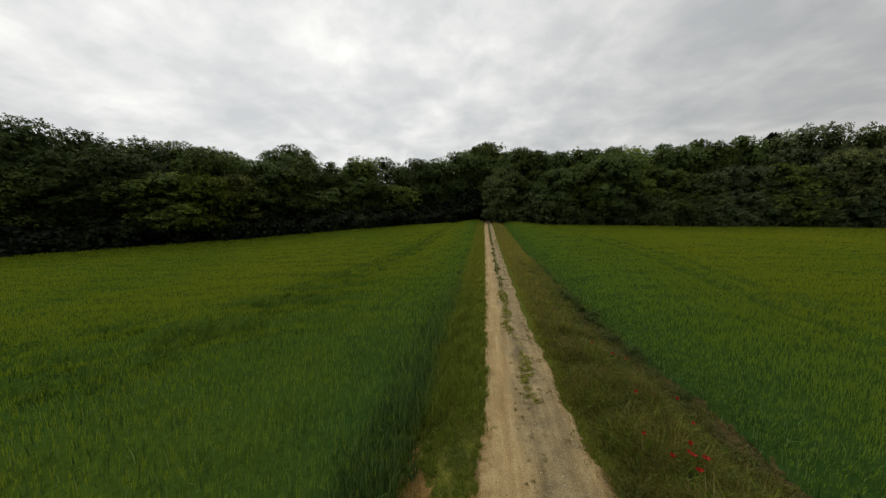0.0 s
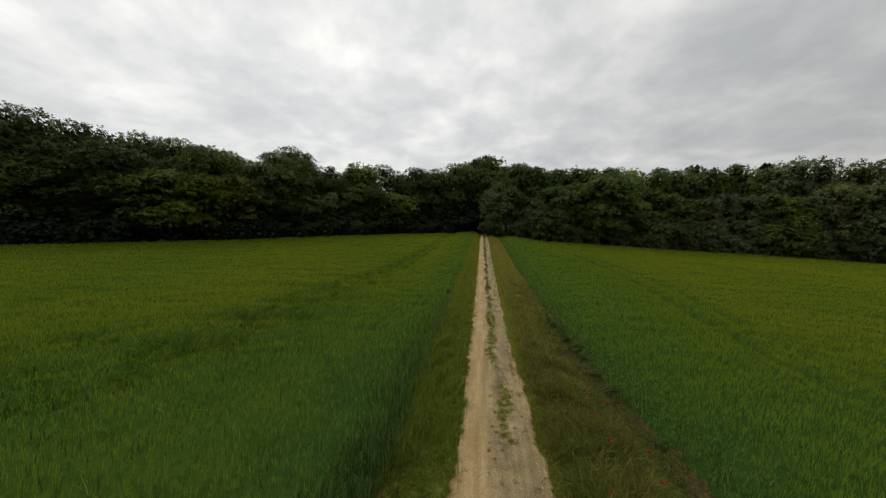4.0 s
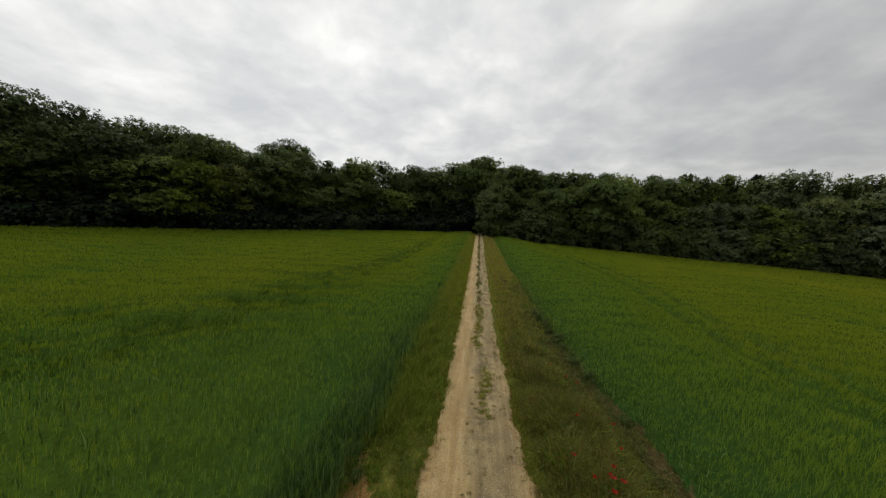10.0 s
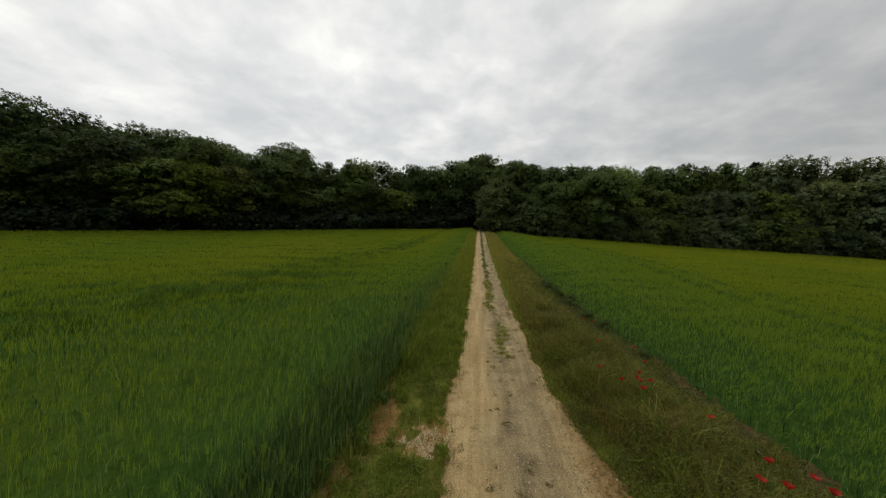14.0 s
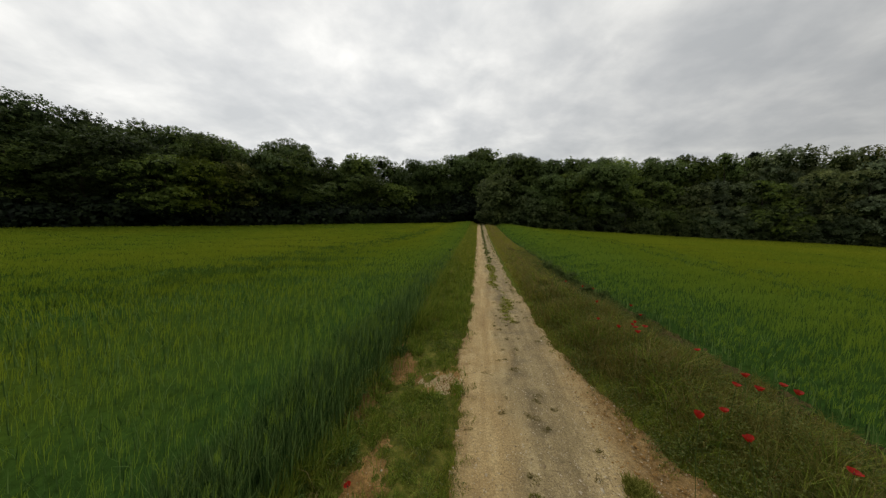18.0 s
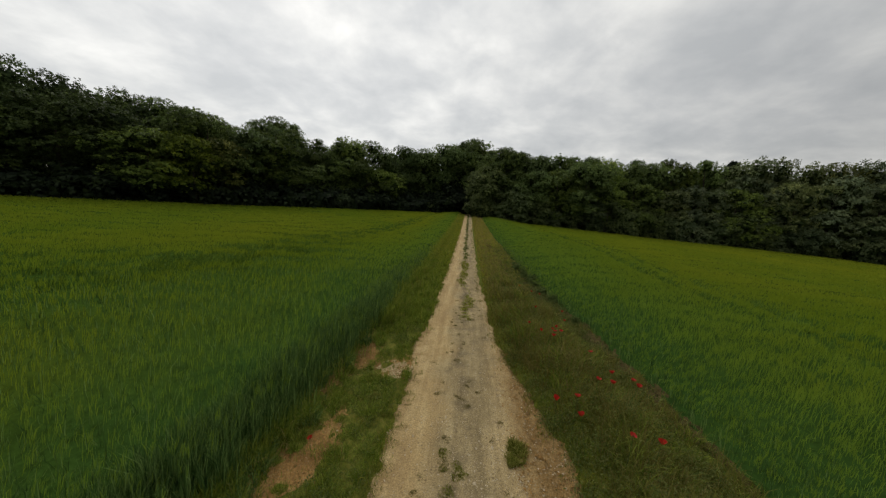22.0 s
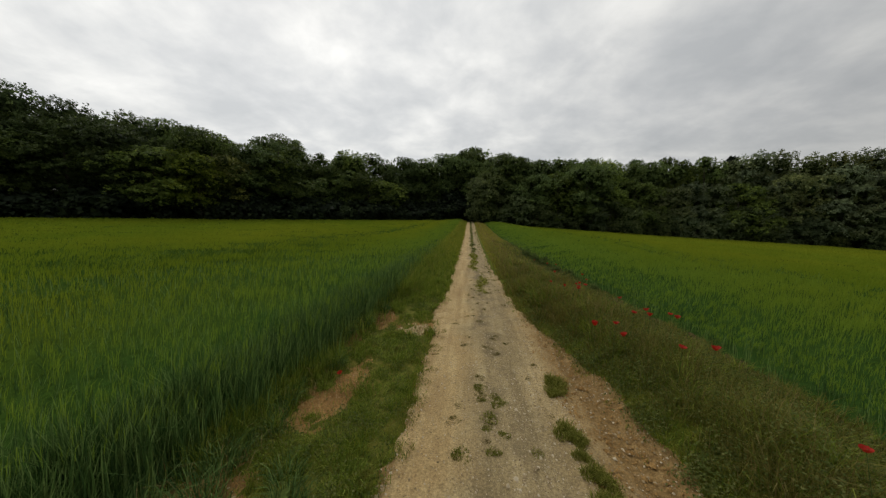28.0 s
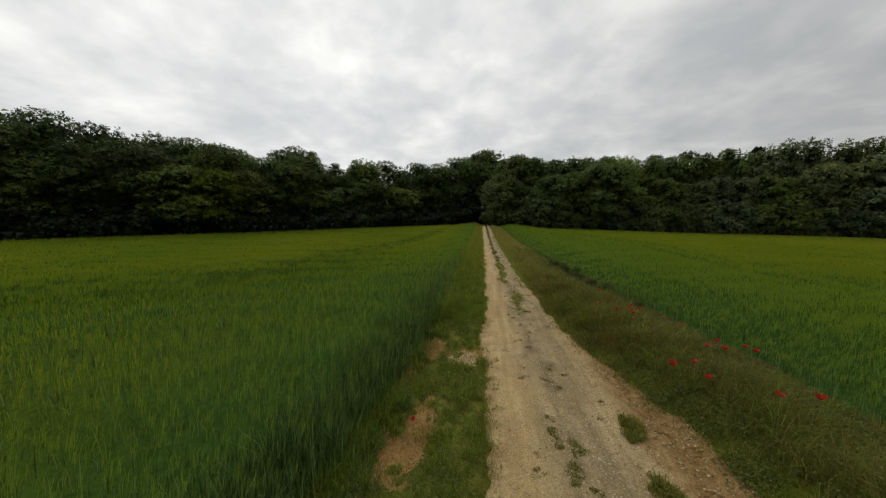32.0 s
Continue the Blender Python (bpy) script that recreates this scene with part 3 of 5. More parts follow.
def barley_ears(side):
    p = wedge(scatter(-100, -2.1, 12, 97, 1850, 1.5) if side < 0 else scatter(3.2, 112, 12, 97, 1700, 1.5))
    p = in_crop(p, side)
    p = p[RNG.random(len(p)) > 0.88 * lodging(p[:, 0], p[:, 1])]
    deep = -p[:, 0] + crop_left(p[:, 1]) if side < 0 else p[:, 0] - crop_right(p[:, 1])
    deep_in = 0.32 + 0.68 * sstep(-0.3, 2.4, deep) if side > 0 else 0.82 + 0.18 * sstep(0, 0.5, deep)
    stand_in = 0.06 + 1.1 * waves(p[:, 0], p[:, 1], 0.30, 72) if side < 0 else 0.75 + 0.6 * waves(p[:, 0], p[:, 1], 0.30, 72)
    clump = np.clip(stand_in, 0.05, 1) + sstep(10, 27, np.hypot(p[:, 0], p[:, 1] - 13))
    clump = clump * (0.62 + 0.38 * sstep(9, 20, np.hypot(p[:, 0], p[:, 1] - 13))) if side < 0 else clump
    keep = RNG.random(len(p)) < clump * (0.75 + 0.25 * sstep(0.0, 0.5, deep) if side < 0 else 0.75 + 0.25 * sstep(-0.2, 0.8, deep))
    p, deep_in = p[keep], deep_in[keep]
    n = len(p)
    d = np.hypot(p[:, 0], p[:, 1] - 13)
    H = crop_top(p[:, 0], p[:, 1]) * RNG.normal(1.02, 0.06, n) * deep_in + 0.09 * waves(p[:, 0], p[:, 1], 0.30, 72) * sstep(20, 8, d)
    cut = H * 0.79
    P = np.stack([p[:, 0], p[:, 1], land(p[:, 0], p[:, 1]) + cut], 1)
    W = np.clip(0.00085 * d + 0.0024 * sstep(20, 60, d) * d / 10, 0.004, 0.09) * RNG.uniform(0.7, 1.3, n)
    lean = 0.6 + 0.9 * waves(p[:, 0], p[:, 1], 6, 21) + RNG.normal(0, 0.9, n)
    bend = np.clip(0.34 + 0.08 * sstep(8, 30, d) + 0.12 * waves(p[:, 0], p[:, 1], 3, 22) + RNG.normal(0, 0.2, n), 0.02, 0.92)
    return blade_mesh("barley_ears", P, H - cut, W, lean, bend, M_EAR, "yellow-green barley ears nodding in the wind", "barley")


def lodged_barley(x0, x1, y1, thick):
    """Stems that lie flat in the wind-laid streaks and in the wheel lines."""
    p = scatter(x0, x1, 14, y1, 300, 0.75, near=9.0)
    down = lodging(p[:, 0], p[:, 1])
    p = p[RNG.random(len(p)) < thick * sstep(0.12, 0.9, down)]
    n = len(p)
    d = np.hypot(p[:, 0], p[:, 1] - 13)
    P = np.stack([p[:, 0], p[:, 1], land(p[:, 0], p[:, 1]) + crop_top(p[:, 0], p[:, 1]) - 0.16], 1)
    lean = 0.4 + 1.2 * waves(p[:, 0], p[:, 1], 2.0, 71) + RNG.normal(0, 0.5, n)
    return blade_mesh("lodged_barley", P, RNG.uniform(0.3, 0.6, n), np.clip(0.0016 * d, 0.012, 0.07) * RNG.uniform(0.6, 1.3, n), lean, np.clip(RNG.normal(0.85, 0.12, n), 0.5, 0.98), M_LODGED, "dull green barley laid flat by wind and wheels", "barley")


lodged_barley(-24, -4, 60, 0.65)
lodged_barley(10.8, 14.8, 60, 0.3)
for side in (-1, 1):
    barley_leaves(side)
    barley_ears(side)


def field_margin(x0, x1, label):
    """The strip of rank pale grass between the barley and the wood."""
    n = int((x1 - x0) * 26)
    x = RNG.uniform(x0, x1, n)
    y = edge_y(x) - RNG.uniform(0.3, 1.3, n)
    P = np.stack([x, y, land(x, y)], 1)
    return blade_mesh("margin_grass", P, RNG.uniform(0.7, 1.0, n), RNG.uniform(0.06, 0.12, n), RNG.uniform(0, 6.283, n), np.clip(RNG.normal(0.35, 0.2, n), 0.05, 0.9), M_HAY, label, "grass")


field_margin(-78, -4, "rank pale grass along the wood's shaded edge")
field_margin(6, 92, "rank pale grass between the barley and the wood")


def verge(name, p, height, mat, label, spread=0.35, narrow=1.0, low=0.55, high=1.2):
    n = len(p)
    d = np.hypot(p[:, 0], p[:, 1] - 13)
    H = height(p[:, 0], p[:, 1]) * RNG.uniform(low, high, n)
    P = np.stack([p[:, 0], p[:, 1], (track_height if name in ("strip_grass", "sprigs") else land)(p[:, 0], p[:, 1]) - 0.02], 1)
    W = np.clip(0.0012 * d, 0.0055, 0.09) * RNG.uniform(0.6, 1.3, n) * narrow
    return blade_mesh(name, P, H, W, RNG.uniform(0, 6.283, n), np.clip(RNG.normal(spread, 0.24, n), 0.03, 0.98), mat, label, "grass")


def right_verge_height(x, y):
    inner = sstep(0.05, 0.75, x - verge_front(y)) * 0.88 + 0.12
    outer = 1 - (0.60 + 0.2 * sstep(19.5, 22, y) * sstep(31, 27, y)) * sstep(1.5, 0.75, crop_right(y) - x + 0.12 * waves(x, y, 2.2, 24))
    return 0.05 + 0.62 * inner * outer * (0.85 + 0.22 * waves(x, y, 1.3, 23)) * (1 - 0.45 * sstep(21, 34, y))


def thatch(name, left, right, y0, y1, lift, label, mat=None, category="turf"):
    """The felt of dead leaves and moss that the grass grows from."""
    u = np.linspace(0, 1, 26)
    ys = steps((y0, 30, 0.12), (30, 60, 0.8), (60, y1, 3.0))
    U, Y = np.meshgrid(u, ys)
    X = left(Y) * (1 - U) + right(Y) * U
    Z = land(X, Y) + lift(X, Y) - 0.06 * (sstep(0.10, 0, U) + sstep(0.90, 1, U)) + 0.012 * waves(X, Y, 0.3, 36)
    return tagged(mesh_object(name, np.stack([X.ravel(), Y.ravel(), Z.ravel()], 1), grid_faces(len(u), len(ys)), mat or M_THATCH, smooth=True), label, category, kind="stuff")


p = scatter(1.2, 4.5, 11, 96, 1900, 1.1)
gap = waves(p[:, 0], p[:, 1], 1.2, 25) + 3.0 * sstep(0.36, 0.18, crop_right(p[:, 1]) - p[:, 0] + 0.26 * waves(p[:, 0], p[:, 1], 0.7, 62)) * sstep(31, 26, p[:, 1]) * sstep(17.4, 19.0, p[:, 1])
p = p[(p[:, 0] > verge_front(p[:, 1]) + 0.05 * RNG.standard_normal(len(p))) & (p[:, 0] < crop_right(p[:, 1])) & (gap < 0.75)]
dry = p[:, 1] > 28.5 + RNG.normal(0, 2.5, len(p))
verge("verge_grass", p[~dry], right_verge_height, M_VERGE, "tall ungrazed verge grass, green turning brown", 0.6, low=0.3)
verge("verge_grass", p[dry], right_verge_height, M_DRY_VERGE, "tall verge grass ripening to yellow-brown", 0.6, low=0.3)
q = p[RNG.random(len(p)) < 0.22]
verge("verge_grass", q, lambda x, y: right_verge_height(x, y) * 0.95, M_GRASS, "fresh green grass among the tall verge grass", 0.6, low=0.35)
q = p[RNG.random(len(p)) < 0.05 + 0.40 * sstep(22, 32, p[:, 1])]
verge("grass_stalks", q, lambda x, y: right_verge_height(x, y) * 1.15, M_STRAW, "thin dry grass stalks with seed heads", 0.3, 0.55, low=0.7)
thatch("turf", lambda y: verge_front(y) + 0.05, lambda y: crop_right(y) - 0.46 * sstep(36, 27, y) * sstep(17.4, 19.0, y), 10, 96, lambda x, y: 0.02 + 0.08 * right_verge_height(x, y), "matted dead grass under the tall verge")

thatch("tilled_strip", lambda y: crop_right(y) - 0.62, lambda y: crop_right(y) + 0.25, 12, 40, lambda x, y: 0.015 + 0.02 * waves(x, y, 0.22, 97), "dark brown tilled soil beside the barley", M_TILTH, "soil")

BARE = [(-1.84, 17.55, 0.24, 0.32), (-1.74, 17.1, 0.28, 0.38), (-1.9, 16.7, 0.36, 0.34), (-2.05, 16.35, 0.44, 0.28), (-2.2, 15.45, 0.26, 0.18), (-2.5, 15.2, 0.36, 0.2), (-2.45, 14.95, 0.4, 0.2), (-2.85, 14.7, 0.45, 0.22), (-2.0, 19.75, 0.36, 0.55), (-1.25, 19.35, 0.42, 0.30), (-1.0, 19.7, 0.30, 0.26), (-2.15, 20.5, 0.24, 0.55), (-2.3, 21.4, 0.2, 0.5), (-2.3, 18.9, 0.22, 0.4), (-2.2, 23.6, 0.12, 0.9), (-2.05, 26.0, 0.12, 0.8), (-1.2, 14.2, 0.2, 0.4), (-2.35, 18.2, 0.2, 0.3)]


def bare(x, y):
    """1 on the bare patches of the near verge, 0 on its turf."""
    xx, yy = x + 0.14 * waves(x, y, 0.55, 43) + 0.10 * waves(x, y, 0.2, 44), y + 0.2 * waves(x, y, 0.6, 45) + 0.12 * waves(x, y, 0.22, 46)
    out = np.zeros_like(xx)
    for a, b, c, d in BARE:
        out = np.maximum(out, np.exp(-(((xx - a) / c) ** 2 + ((yy - b) / d) ** 2)))
    return sstep(0.14, 0.55, out)


def left_verge_height(x, y):
    near = 0.105 + 0.085 * waves(x, y, 0.7, 27) + 0.30 * sstep(0.5, 0.05, x - crop_left(y))
    return np.clip(near, 0.04, 1) + 0.26 * sstep(20.3, 23.5, y) * (0.9 + 0.2 * waves(x, y, 1.5, 28)) * (0.35 + 0.65 * sstep(0.0, 0.4, track_left(y) - x))


p = scatter(-2.7, -0.6, 11, 97, 3600, 1.3)
rim = 0.07 * RNG.standard_normal(len(p)) + 0.09 * np.clip(waves(p[:, 0], p[:, 1], 0.5, 29), 0, 1)
p = p[(p[:, 0] < track_left(p[:, 1]) + rim) & (p[:, 0] > crop_left(p[:, 1]) - 0.1) & (bare(p[:, 0], p[:, 1]) < RNG.uniform(0.05, 1.12, len(p)))]
far = p[:, 1] > 21.5 + RNG.normal(0, 0.8, len(p))
p_near = p[~far & (waves(p[:, 0], p[:, 1], 0.42, 59) + 0.35 * RNG.standard_normal(len(p)) > -0.4)]
verge("verge_grass", p_near, left_verge_height, M_GRASS, "short green grass with bare soil patches beside the track", 0.5)
q = p[~far & (RNG.random(len(p)) < 0.12 + 0.5 * sstep(0.0, 0.7, waves(p[:, 0], p[:, 1], 0.8, 96)))]
verge("verge_grass", q, lambda x, y: 0.75 * left_verge_height(x, y), M_MOSSY, "yellowing grass in the short turf", 0.7)
verge("verge_grass", p[far], left_verge_height, M_GRASS, "olive-green verge grass between track and barley", 0.35)
verge("verge_grass", p[far & (RNG.random(len(p)) < 0.12 + 0.7 * sstep(26, 36, p[:, 1]))], left_verge_height, M_DRY_VERGE, "ripening grass between track and barley", 0.35)
verge("verge_grass", p[far & (RNG.random(len(p)) < 0.40 + 0.35 * sstep(32, 26, p[:, 1]))], left_verge_height, M_LUSH, "green grass between track and barley", 0.35)
verge("grass_stalks", p[far & (RNG.random(len(p)) < 0.05)], lambda x, y: left_verge_height(x, y) * 1.1, M_STRAW, "dry grass stalks between track and barley", 0.3, 0.6, low=0.7)
thatch("turf", lambda y: crop_left(y) - 0.1, lambda y: track_left(y) + 0.02, 10, 96, lambda x, y: 0.025 - 0.075 * bare(x, y) + 0.25 * left_verge_height(x, y) * sstep(20, 23, y), "short mossy turf beside the track", M_MOSS)

p = scatter(-2.5, -0.9, 12, 21.5, 160, 0.6)
verge("fallen_stalks", p[bare(p[:, 0], p[:, 1]) > 0.2], lambda x, y: 0.10 + 0 * x, M_STRAW, "short dry straw lying on the bare soil", 0.97)

def tussocks(centres, blades_n, reach, height, mat, label, seed):
    """Clumps of long arching blades that lean away from their middle."""
    rng = np.random.default_rng(seed)
    k = np.repeat(np.arange(len(centres)), blades_n)
    size = rng.uniform(0.6, 1.35, len(centres))[k]
    a, r = rng.uniform(0, 6.283, len(k)), reach * rng.random(len(k)) ** 0.7 * size
    xy = centres[k] + np.column_stack([r * np.cos(a), r * np.sin(a)])
    P = np.column_stack([xy, land(xy[:, 0], xy[:, 1]) - 0.02])
    H = height(xy[:, 0], xy[:, 1]) * rng.uniform(0.5, 1.2, len(k)) * size
    d = np.hypot(xy[:, 0], xy[:, 1] - 13)
    W = np.clip(0.0018 * d, 0.0065, 0.05) * rng.uniform(0.6, 1.3, len(k))
    return blade_mesh("grass_tussocks", P, H, W, a + rng.normal(0, 0.5, len(k)), np.clip(rng.normal(0.62, 0.22, len(k)), 0.1, 0.98), mat, label, "grass", rng=rng)


c = scatter(-2.5, -0.9, 12, 26, 26, 0.5)
c = c[(c[:, 0] < track_left(c[:, 1]) - 0.08) & (c[:, 0] > crop_left(c[:, 1])) & (bare(c[:, 0], c[:, 1]) < 0.2)]
tussocks(c, 60, 0.09, lambda x, y: 0.11 + 0.16 * sstep(0.5, 0.1, x - crop_left(y)), M_LUSH, "lush arching grass tussocks in the near verge", 64)
LUSH_SPOTS = [(-2.46, 15.8), (-2.40, 16.15), (-2.38, 16.45), (-2.45, 16.8), (-2.35, 15.5), (-2.62, 15.5), (-1.69, 15.42), (-1.5, 15.2), (-2.49, 17.76), (-2.54, 18.4), (-2.5, 17.2), (-2.75, 15.3), (-2.62, 14.95), (-2.25, 14.75), (-2.9, 14.85), (-2.3, 15.2), (-2.05, 15.0), (-2.55, 14.6), (-2.2, 16.05), (-2.15, 17.5), (-2.32, 19.2), (-2.2, 20.3)]
tussocks(np.array(LUSH_SPOTS), 150, 0.17, lambda x, y: 0.30 + 0 * x, M_CROP, "thick arching grass tussocks at the barley's foot", 67)
SMALL_SPOTS = [(-1.67, 15.95), (-1.39, 15.9), (-1.31, 16.35), (-1.28, 18.86), (-1.28, 17.9), (-1.35, 16.9), (-1.1, 17.3), (-1.15, 15.6), (-1.5, 18.3), (-1.25, 16.0)]
tussocks(np.array(SMALL_SPOTS), 130, 0.16, lambda x, y: 0.17 + 0 * x, M_LUSH, "low lush grass clumps in the short verge", 68)
c = scatter(1.7, 4.2, 12, 44, 16, 0.7)
c = c[(c[:, 0] > verge_front(c[:, 1]) + 0.05) & (c[:, 0] < crop_right(c[:, 1]) - 0.7 * sstep(17.4, 19.0, c[:, 1]) * sstep(31, 26, c[:, 1]))]
pick = RNG.random(len(c))
tussocks(c[pick < 0.55], 60, 0.12, lambda x, y: right_verge_height(x, y) * 0.8, M_GRASS, "dark green grass tussocks in the tall verge", 65)
tussocks(c[pick > 0.78], 50, 0.12, lambda x, y: right_verge_height(x, y) * 0.85, M_HAY, "brown withered grass clumps in the tall verge", 66)

# trodden and lodged stalks at the foot of both crops
p = scatter(-2.9, -2.1, 12, 40, 70, 1.1)
verge("fallen_stalks", p, lambda x, y: 0.32 + 0 * x, M_STRAW, "pale dead leaves lying at the barley's foot", 0.9)
p = scatter(3.3, 4.5, 12, 34, 700, 1.0)
p = p[waves(p[:, 0], p[:, 1], 0.5, 98) > -0.1]
p = p[np.abs(crop_right(p[:, 1]) - 0.35 - p[:, 0]) < 0.35]
verge("fallen_stalks", p, lambda x, y: 0.16 + 0 * x, M_WEED, "dull trodden weeds on the soil strip by the barley", 0.85, 1.8)

# grass strip between the wheel ruts


def strip_middle(y):
    return 0.24 + 0.26 * sstep(27.2, 25.4, y)


def on_strip(p, extra):
    """True on the meandering strip, which narrows to nothing in places and has a torn rim."""
    x, y = p[:, 0], p[:, 1]
    off = np.abs(x - strip_middle(y) - 0.07 * waves(0 * y, y, 3.0, 33) - 0.07 * waves(0 * y, y, 1.1, 34))
    half = 0.115 + 0.10 * waves(0 * y, y, 2.3, 35) - 0.14 * sstep(26.6, 25.8, y) * sstep(24.8, 25.6, y) - 0.03 * sstep(40, 60, y)
    half = np.maximum(half, 0.035 * sstep(26, 28, y))
    return (off < half + extra + 0.05 * RNG.standard_normal(len(p))) & (waves(x, y, 0.4, 67) > -0.35)


p = scatter(-0.1, 0.95, 22.6, 96, 1500, 1.05)
p = p[on_strip(p, 0.0)]
m = scatter(-0.1, 0.95, 22.6, 96, 2600, 1.0)
m = m[on_strip(m, 0.0)]
verge("strip_grass", p, lambda x, y: 0.075 + 0.02 * waves(x, y, 1.0, 35), M_MOSSY, "low green grass growing between the wheel ruts", 0.6)


def tube(path, radii, sides=6):
    """Points and quads of a tapered tube along a path."""
    V, F = [], []
    for i, (p, r) in enumerate(zip(path, radii)):
        p = Vector(p)
        d = (Vector(path[min(i + 1, len(path) - 1)]) - Vector(path[max(i - 1, 0)])).normalized()
        a = d.orthogonal().normalized()
        b = d.cross(a)
        for k in range(sides):
            an = 6.2832 * k / sides
            V.append(tuple(p + (a * math.cos(an) + b * math.sin(an)) * r))
        if i:
            o = (i - 1) * sides
            for k in range(sides):
                F.append((o + k, o + (k + 1) % sides, o + sides + (k + 1) % sides, o + sides + k))
    return V, F


def leaf_cards(centres, normals, size, rng, wild=0.55):
    """Leaf sprays: bent quads round their centres, turned at random about the way they face."""
    n = len(centres)
    nrm = normals + rng.normal(0, wild, (n, 3))
    nrm /= np.linalg.norm(nrm, axis=1)[:, None]
    t = np.cross(nrm, rng.normal(0, 1, (n, 3)))
    t /= np.linalg.norm(t, axis=1)[:, None]
    b = np.cross(nrm, t)
    s = (size * rng.uniform(0.55, 1.25, n))[:, None]
    V = np.stack([centres - t * s, centres - b * s * 0.55 + nrm * s * 0.2, centres + t * s, centres + b * s * 0.55 + nrm * s * 0.2], 1).reshape(-1, 3)
    q = np.arange(n)[:, None] * 4 + np.array([0, 1, 2, 3])
    return V, q


def weeds(x0, x1, y0, y1, clumps, leaves, size, height, label, seed):
    rng = np.random.default_rng(seed)
    c = np.stack([rng.uniform(x0, x1, clumps), y0 + (y1 - y0) * rng.random(clumps) ** 1.6], 1)
    c = c[(bare(c[:, 0], c[:, 1]) < 0.4) & ((c[:, 0] > verge_front(c[:, 1])) | (c[:, 0] < track_left(c[:, 1])))]
    k = np.repeat(np.arange(len(c)), leaves)
    r = rng.normal(0, 0.09, (len(k), 2))
    xy = c[k] + r
    z = land(xy[:, 0], xy[:, 1]) + 0.04 + height(xy[:, 0], xy[:, 1]) * rng.uniform(0.15, 0.95, len(k)) * np.exp(-(r ** 2).sum(1) / 0.05)
    P = np.column_stack([xy, z])
    V, F = leaf_cards(P, np.column_stack([r * 6, np.ones(len(k))]), size, rng)
    return tagged(mesh_object("weeds", V, F, M_WEED), label, "weeds", kind="stuff")


weeds(1.5, 4.1, 13, 40, 3600, 46, 0.0155, right_verge_height, "small-leaved weeds tangled in the verge grass", 41)
weeds(-2.4, -0.85, 13, 23, 520, 36, 0.014, lambda x, y: 0.14 + 0.05 * waves(x, y, 0.6, 63), "low broad-leaved weeds in the short verge", 42)

for m, mat, label in ((m[m[:, 1] < 33], M_MOSSY, "flat clover and moss between the wheel ruts"), (m[m[:, 1] >= 33], M_WEED, "dull flat weeds between the wheel ruts")):
    z = track_height(m[:, 0], m[:, 1]) + 0.012 + 0.03 * RNG.random(len(m))
    dist = np.hypot(m[:, 0], m[:, 1] - 13)
    V, F = leaf_cards(np.column_stack([m, z]), np.tile([0.0, 0.0, 1.0], (len(m), 1)), 0.016 + 0.0012 * dist, RNG, 0.3)
    tagged(mesh_object("strip_clover", V, F, mat), label, "clover", kind="stuff")


def make_tall_weed(seed, height, reach, leaves, label):
    """A bushy weed: a few branching stems and many small dark leaves."""
    rng = np.random.default_rng(seed)
    thing = tagged(new("tall_weed"), label, "weed", "dark weeds at the barley's rim")
    tips = []
    for k in range(9):
        a, r = rng.uniform(0, 6.283), reach * rng.uniform(0.15, 0.9)
        tip = np.array([r * math.cos(a), r * math.sin(a), height * rng.uniform(0.55, 1.0) * (1.1 - 0.45 * r / reach)])
        path = [tuple(tip * np.array([u, u, 1]) * v + np.array([0, 0, -0.03])) for u, v in ((0.2, 0.0), (0.7, 0.5), (1.0, 1.0))]
        V, F = tube(path, [0.007, 0.005, 0.002], 4)
        mesh_object("stem", V, F, M_STEM, thing, smooth=True)
        tips.append(tip)
    tips = np.array(tips)
    k = rng.integers(0, len(tips), leaves)
    u = rng.uniform(0.15, 1.05, leaves)[:, None]
    P = tips[k] * np.column_stack([u ** 0.7, u ** 0.7, u]) + rng.normal(0, 0.055, (leaves, 3)) * np.array([1, 1, 0.7])
    P[:, 2] = np.maximum(P[:, 2], 0.03)
    V, F = leaf_cards(P, np.column_stack([P[:, :2] / reach * 0.6, np.ones(leaves)]), 0.036, rng)
    mesh_object("leaves", V, F, M_DARK_WEED, thing)
    return thing


TALL_WEEDS = [make_tall_weed(91, 0.85, 0.42, 1300, "tall bushy dark green weed at the barley's rim"), make_tall_weed(92, 0.55, 0.36, 900, "knee-high dark green weed at the barley's rim")]
TALL_WEED_SPOTS = [(0, 3.40, 31.0, 1.0), (0, 3.55, 29.8, 0.75), (1, 3.32, 30.3, 0.9), (1, 3.52, 28.9, 0.8), (1, 3.66, 27.9, 1.0), (1, 3.72, 27.3, 0.75), (1, 3.74, 26.0, 0.7), (1, 3.88, 24.9, 0.8), (1, 4.08, 22.9, 0.6), (1, 3.36, 32.2, 0.6),
                   (1, 3.60, 18.45, 0.6), (1, 3.5, 29.2, 0.75)]
random.seed(9)
for i, (k, x, y, sc) in enumerate(TALL_WEED_SPOTS):
    m = pose(x, y, float(land(x, y)), 0, 0, random.uniform(0, 360)) @ Matrix.Diagonal((1.15 * sc, sc * random.uniform(1.1, 1.9), sc * random.uniform(0.6, 0.85), 1))
    if i in (0, 2):
        TALL_WEEDS[k].matrix_basis = m
    else:
        copy_thing(TALL_WEEDS[k], m).matrix_basis = m


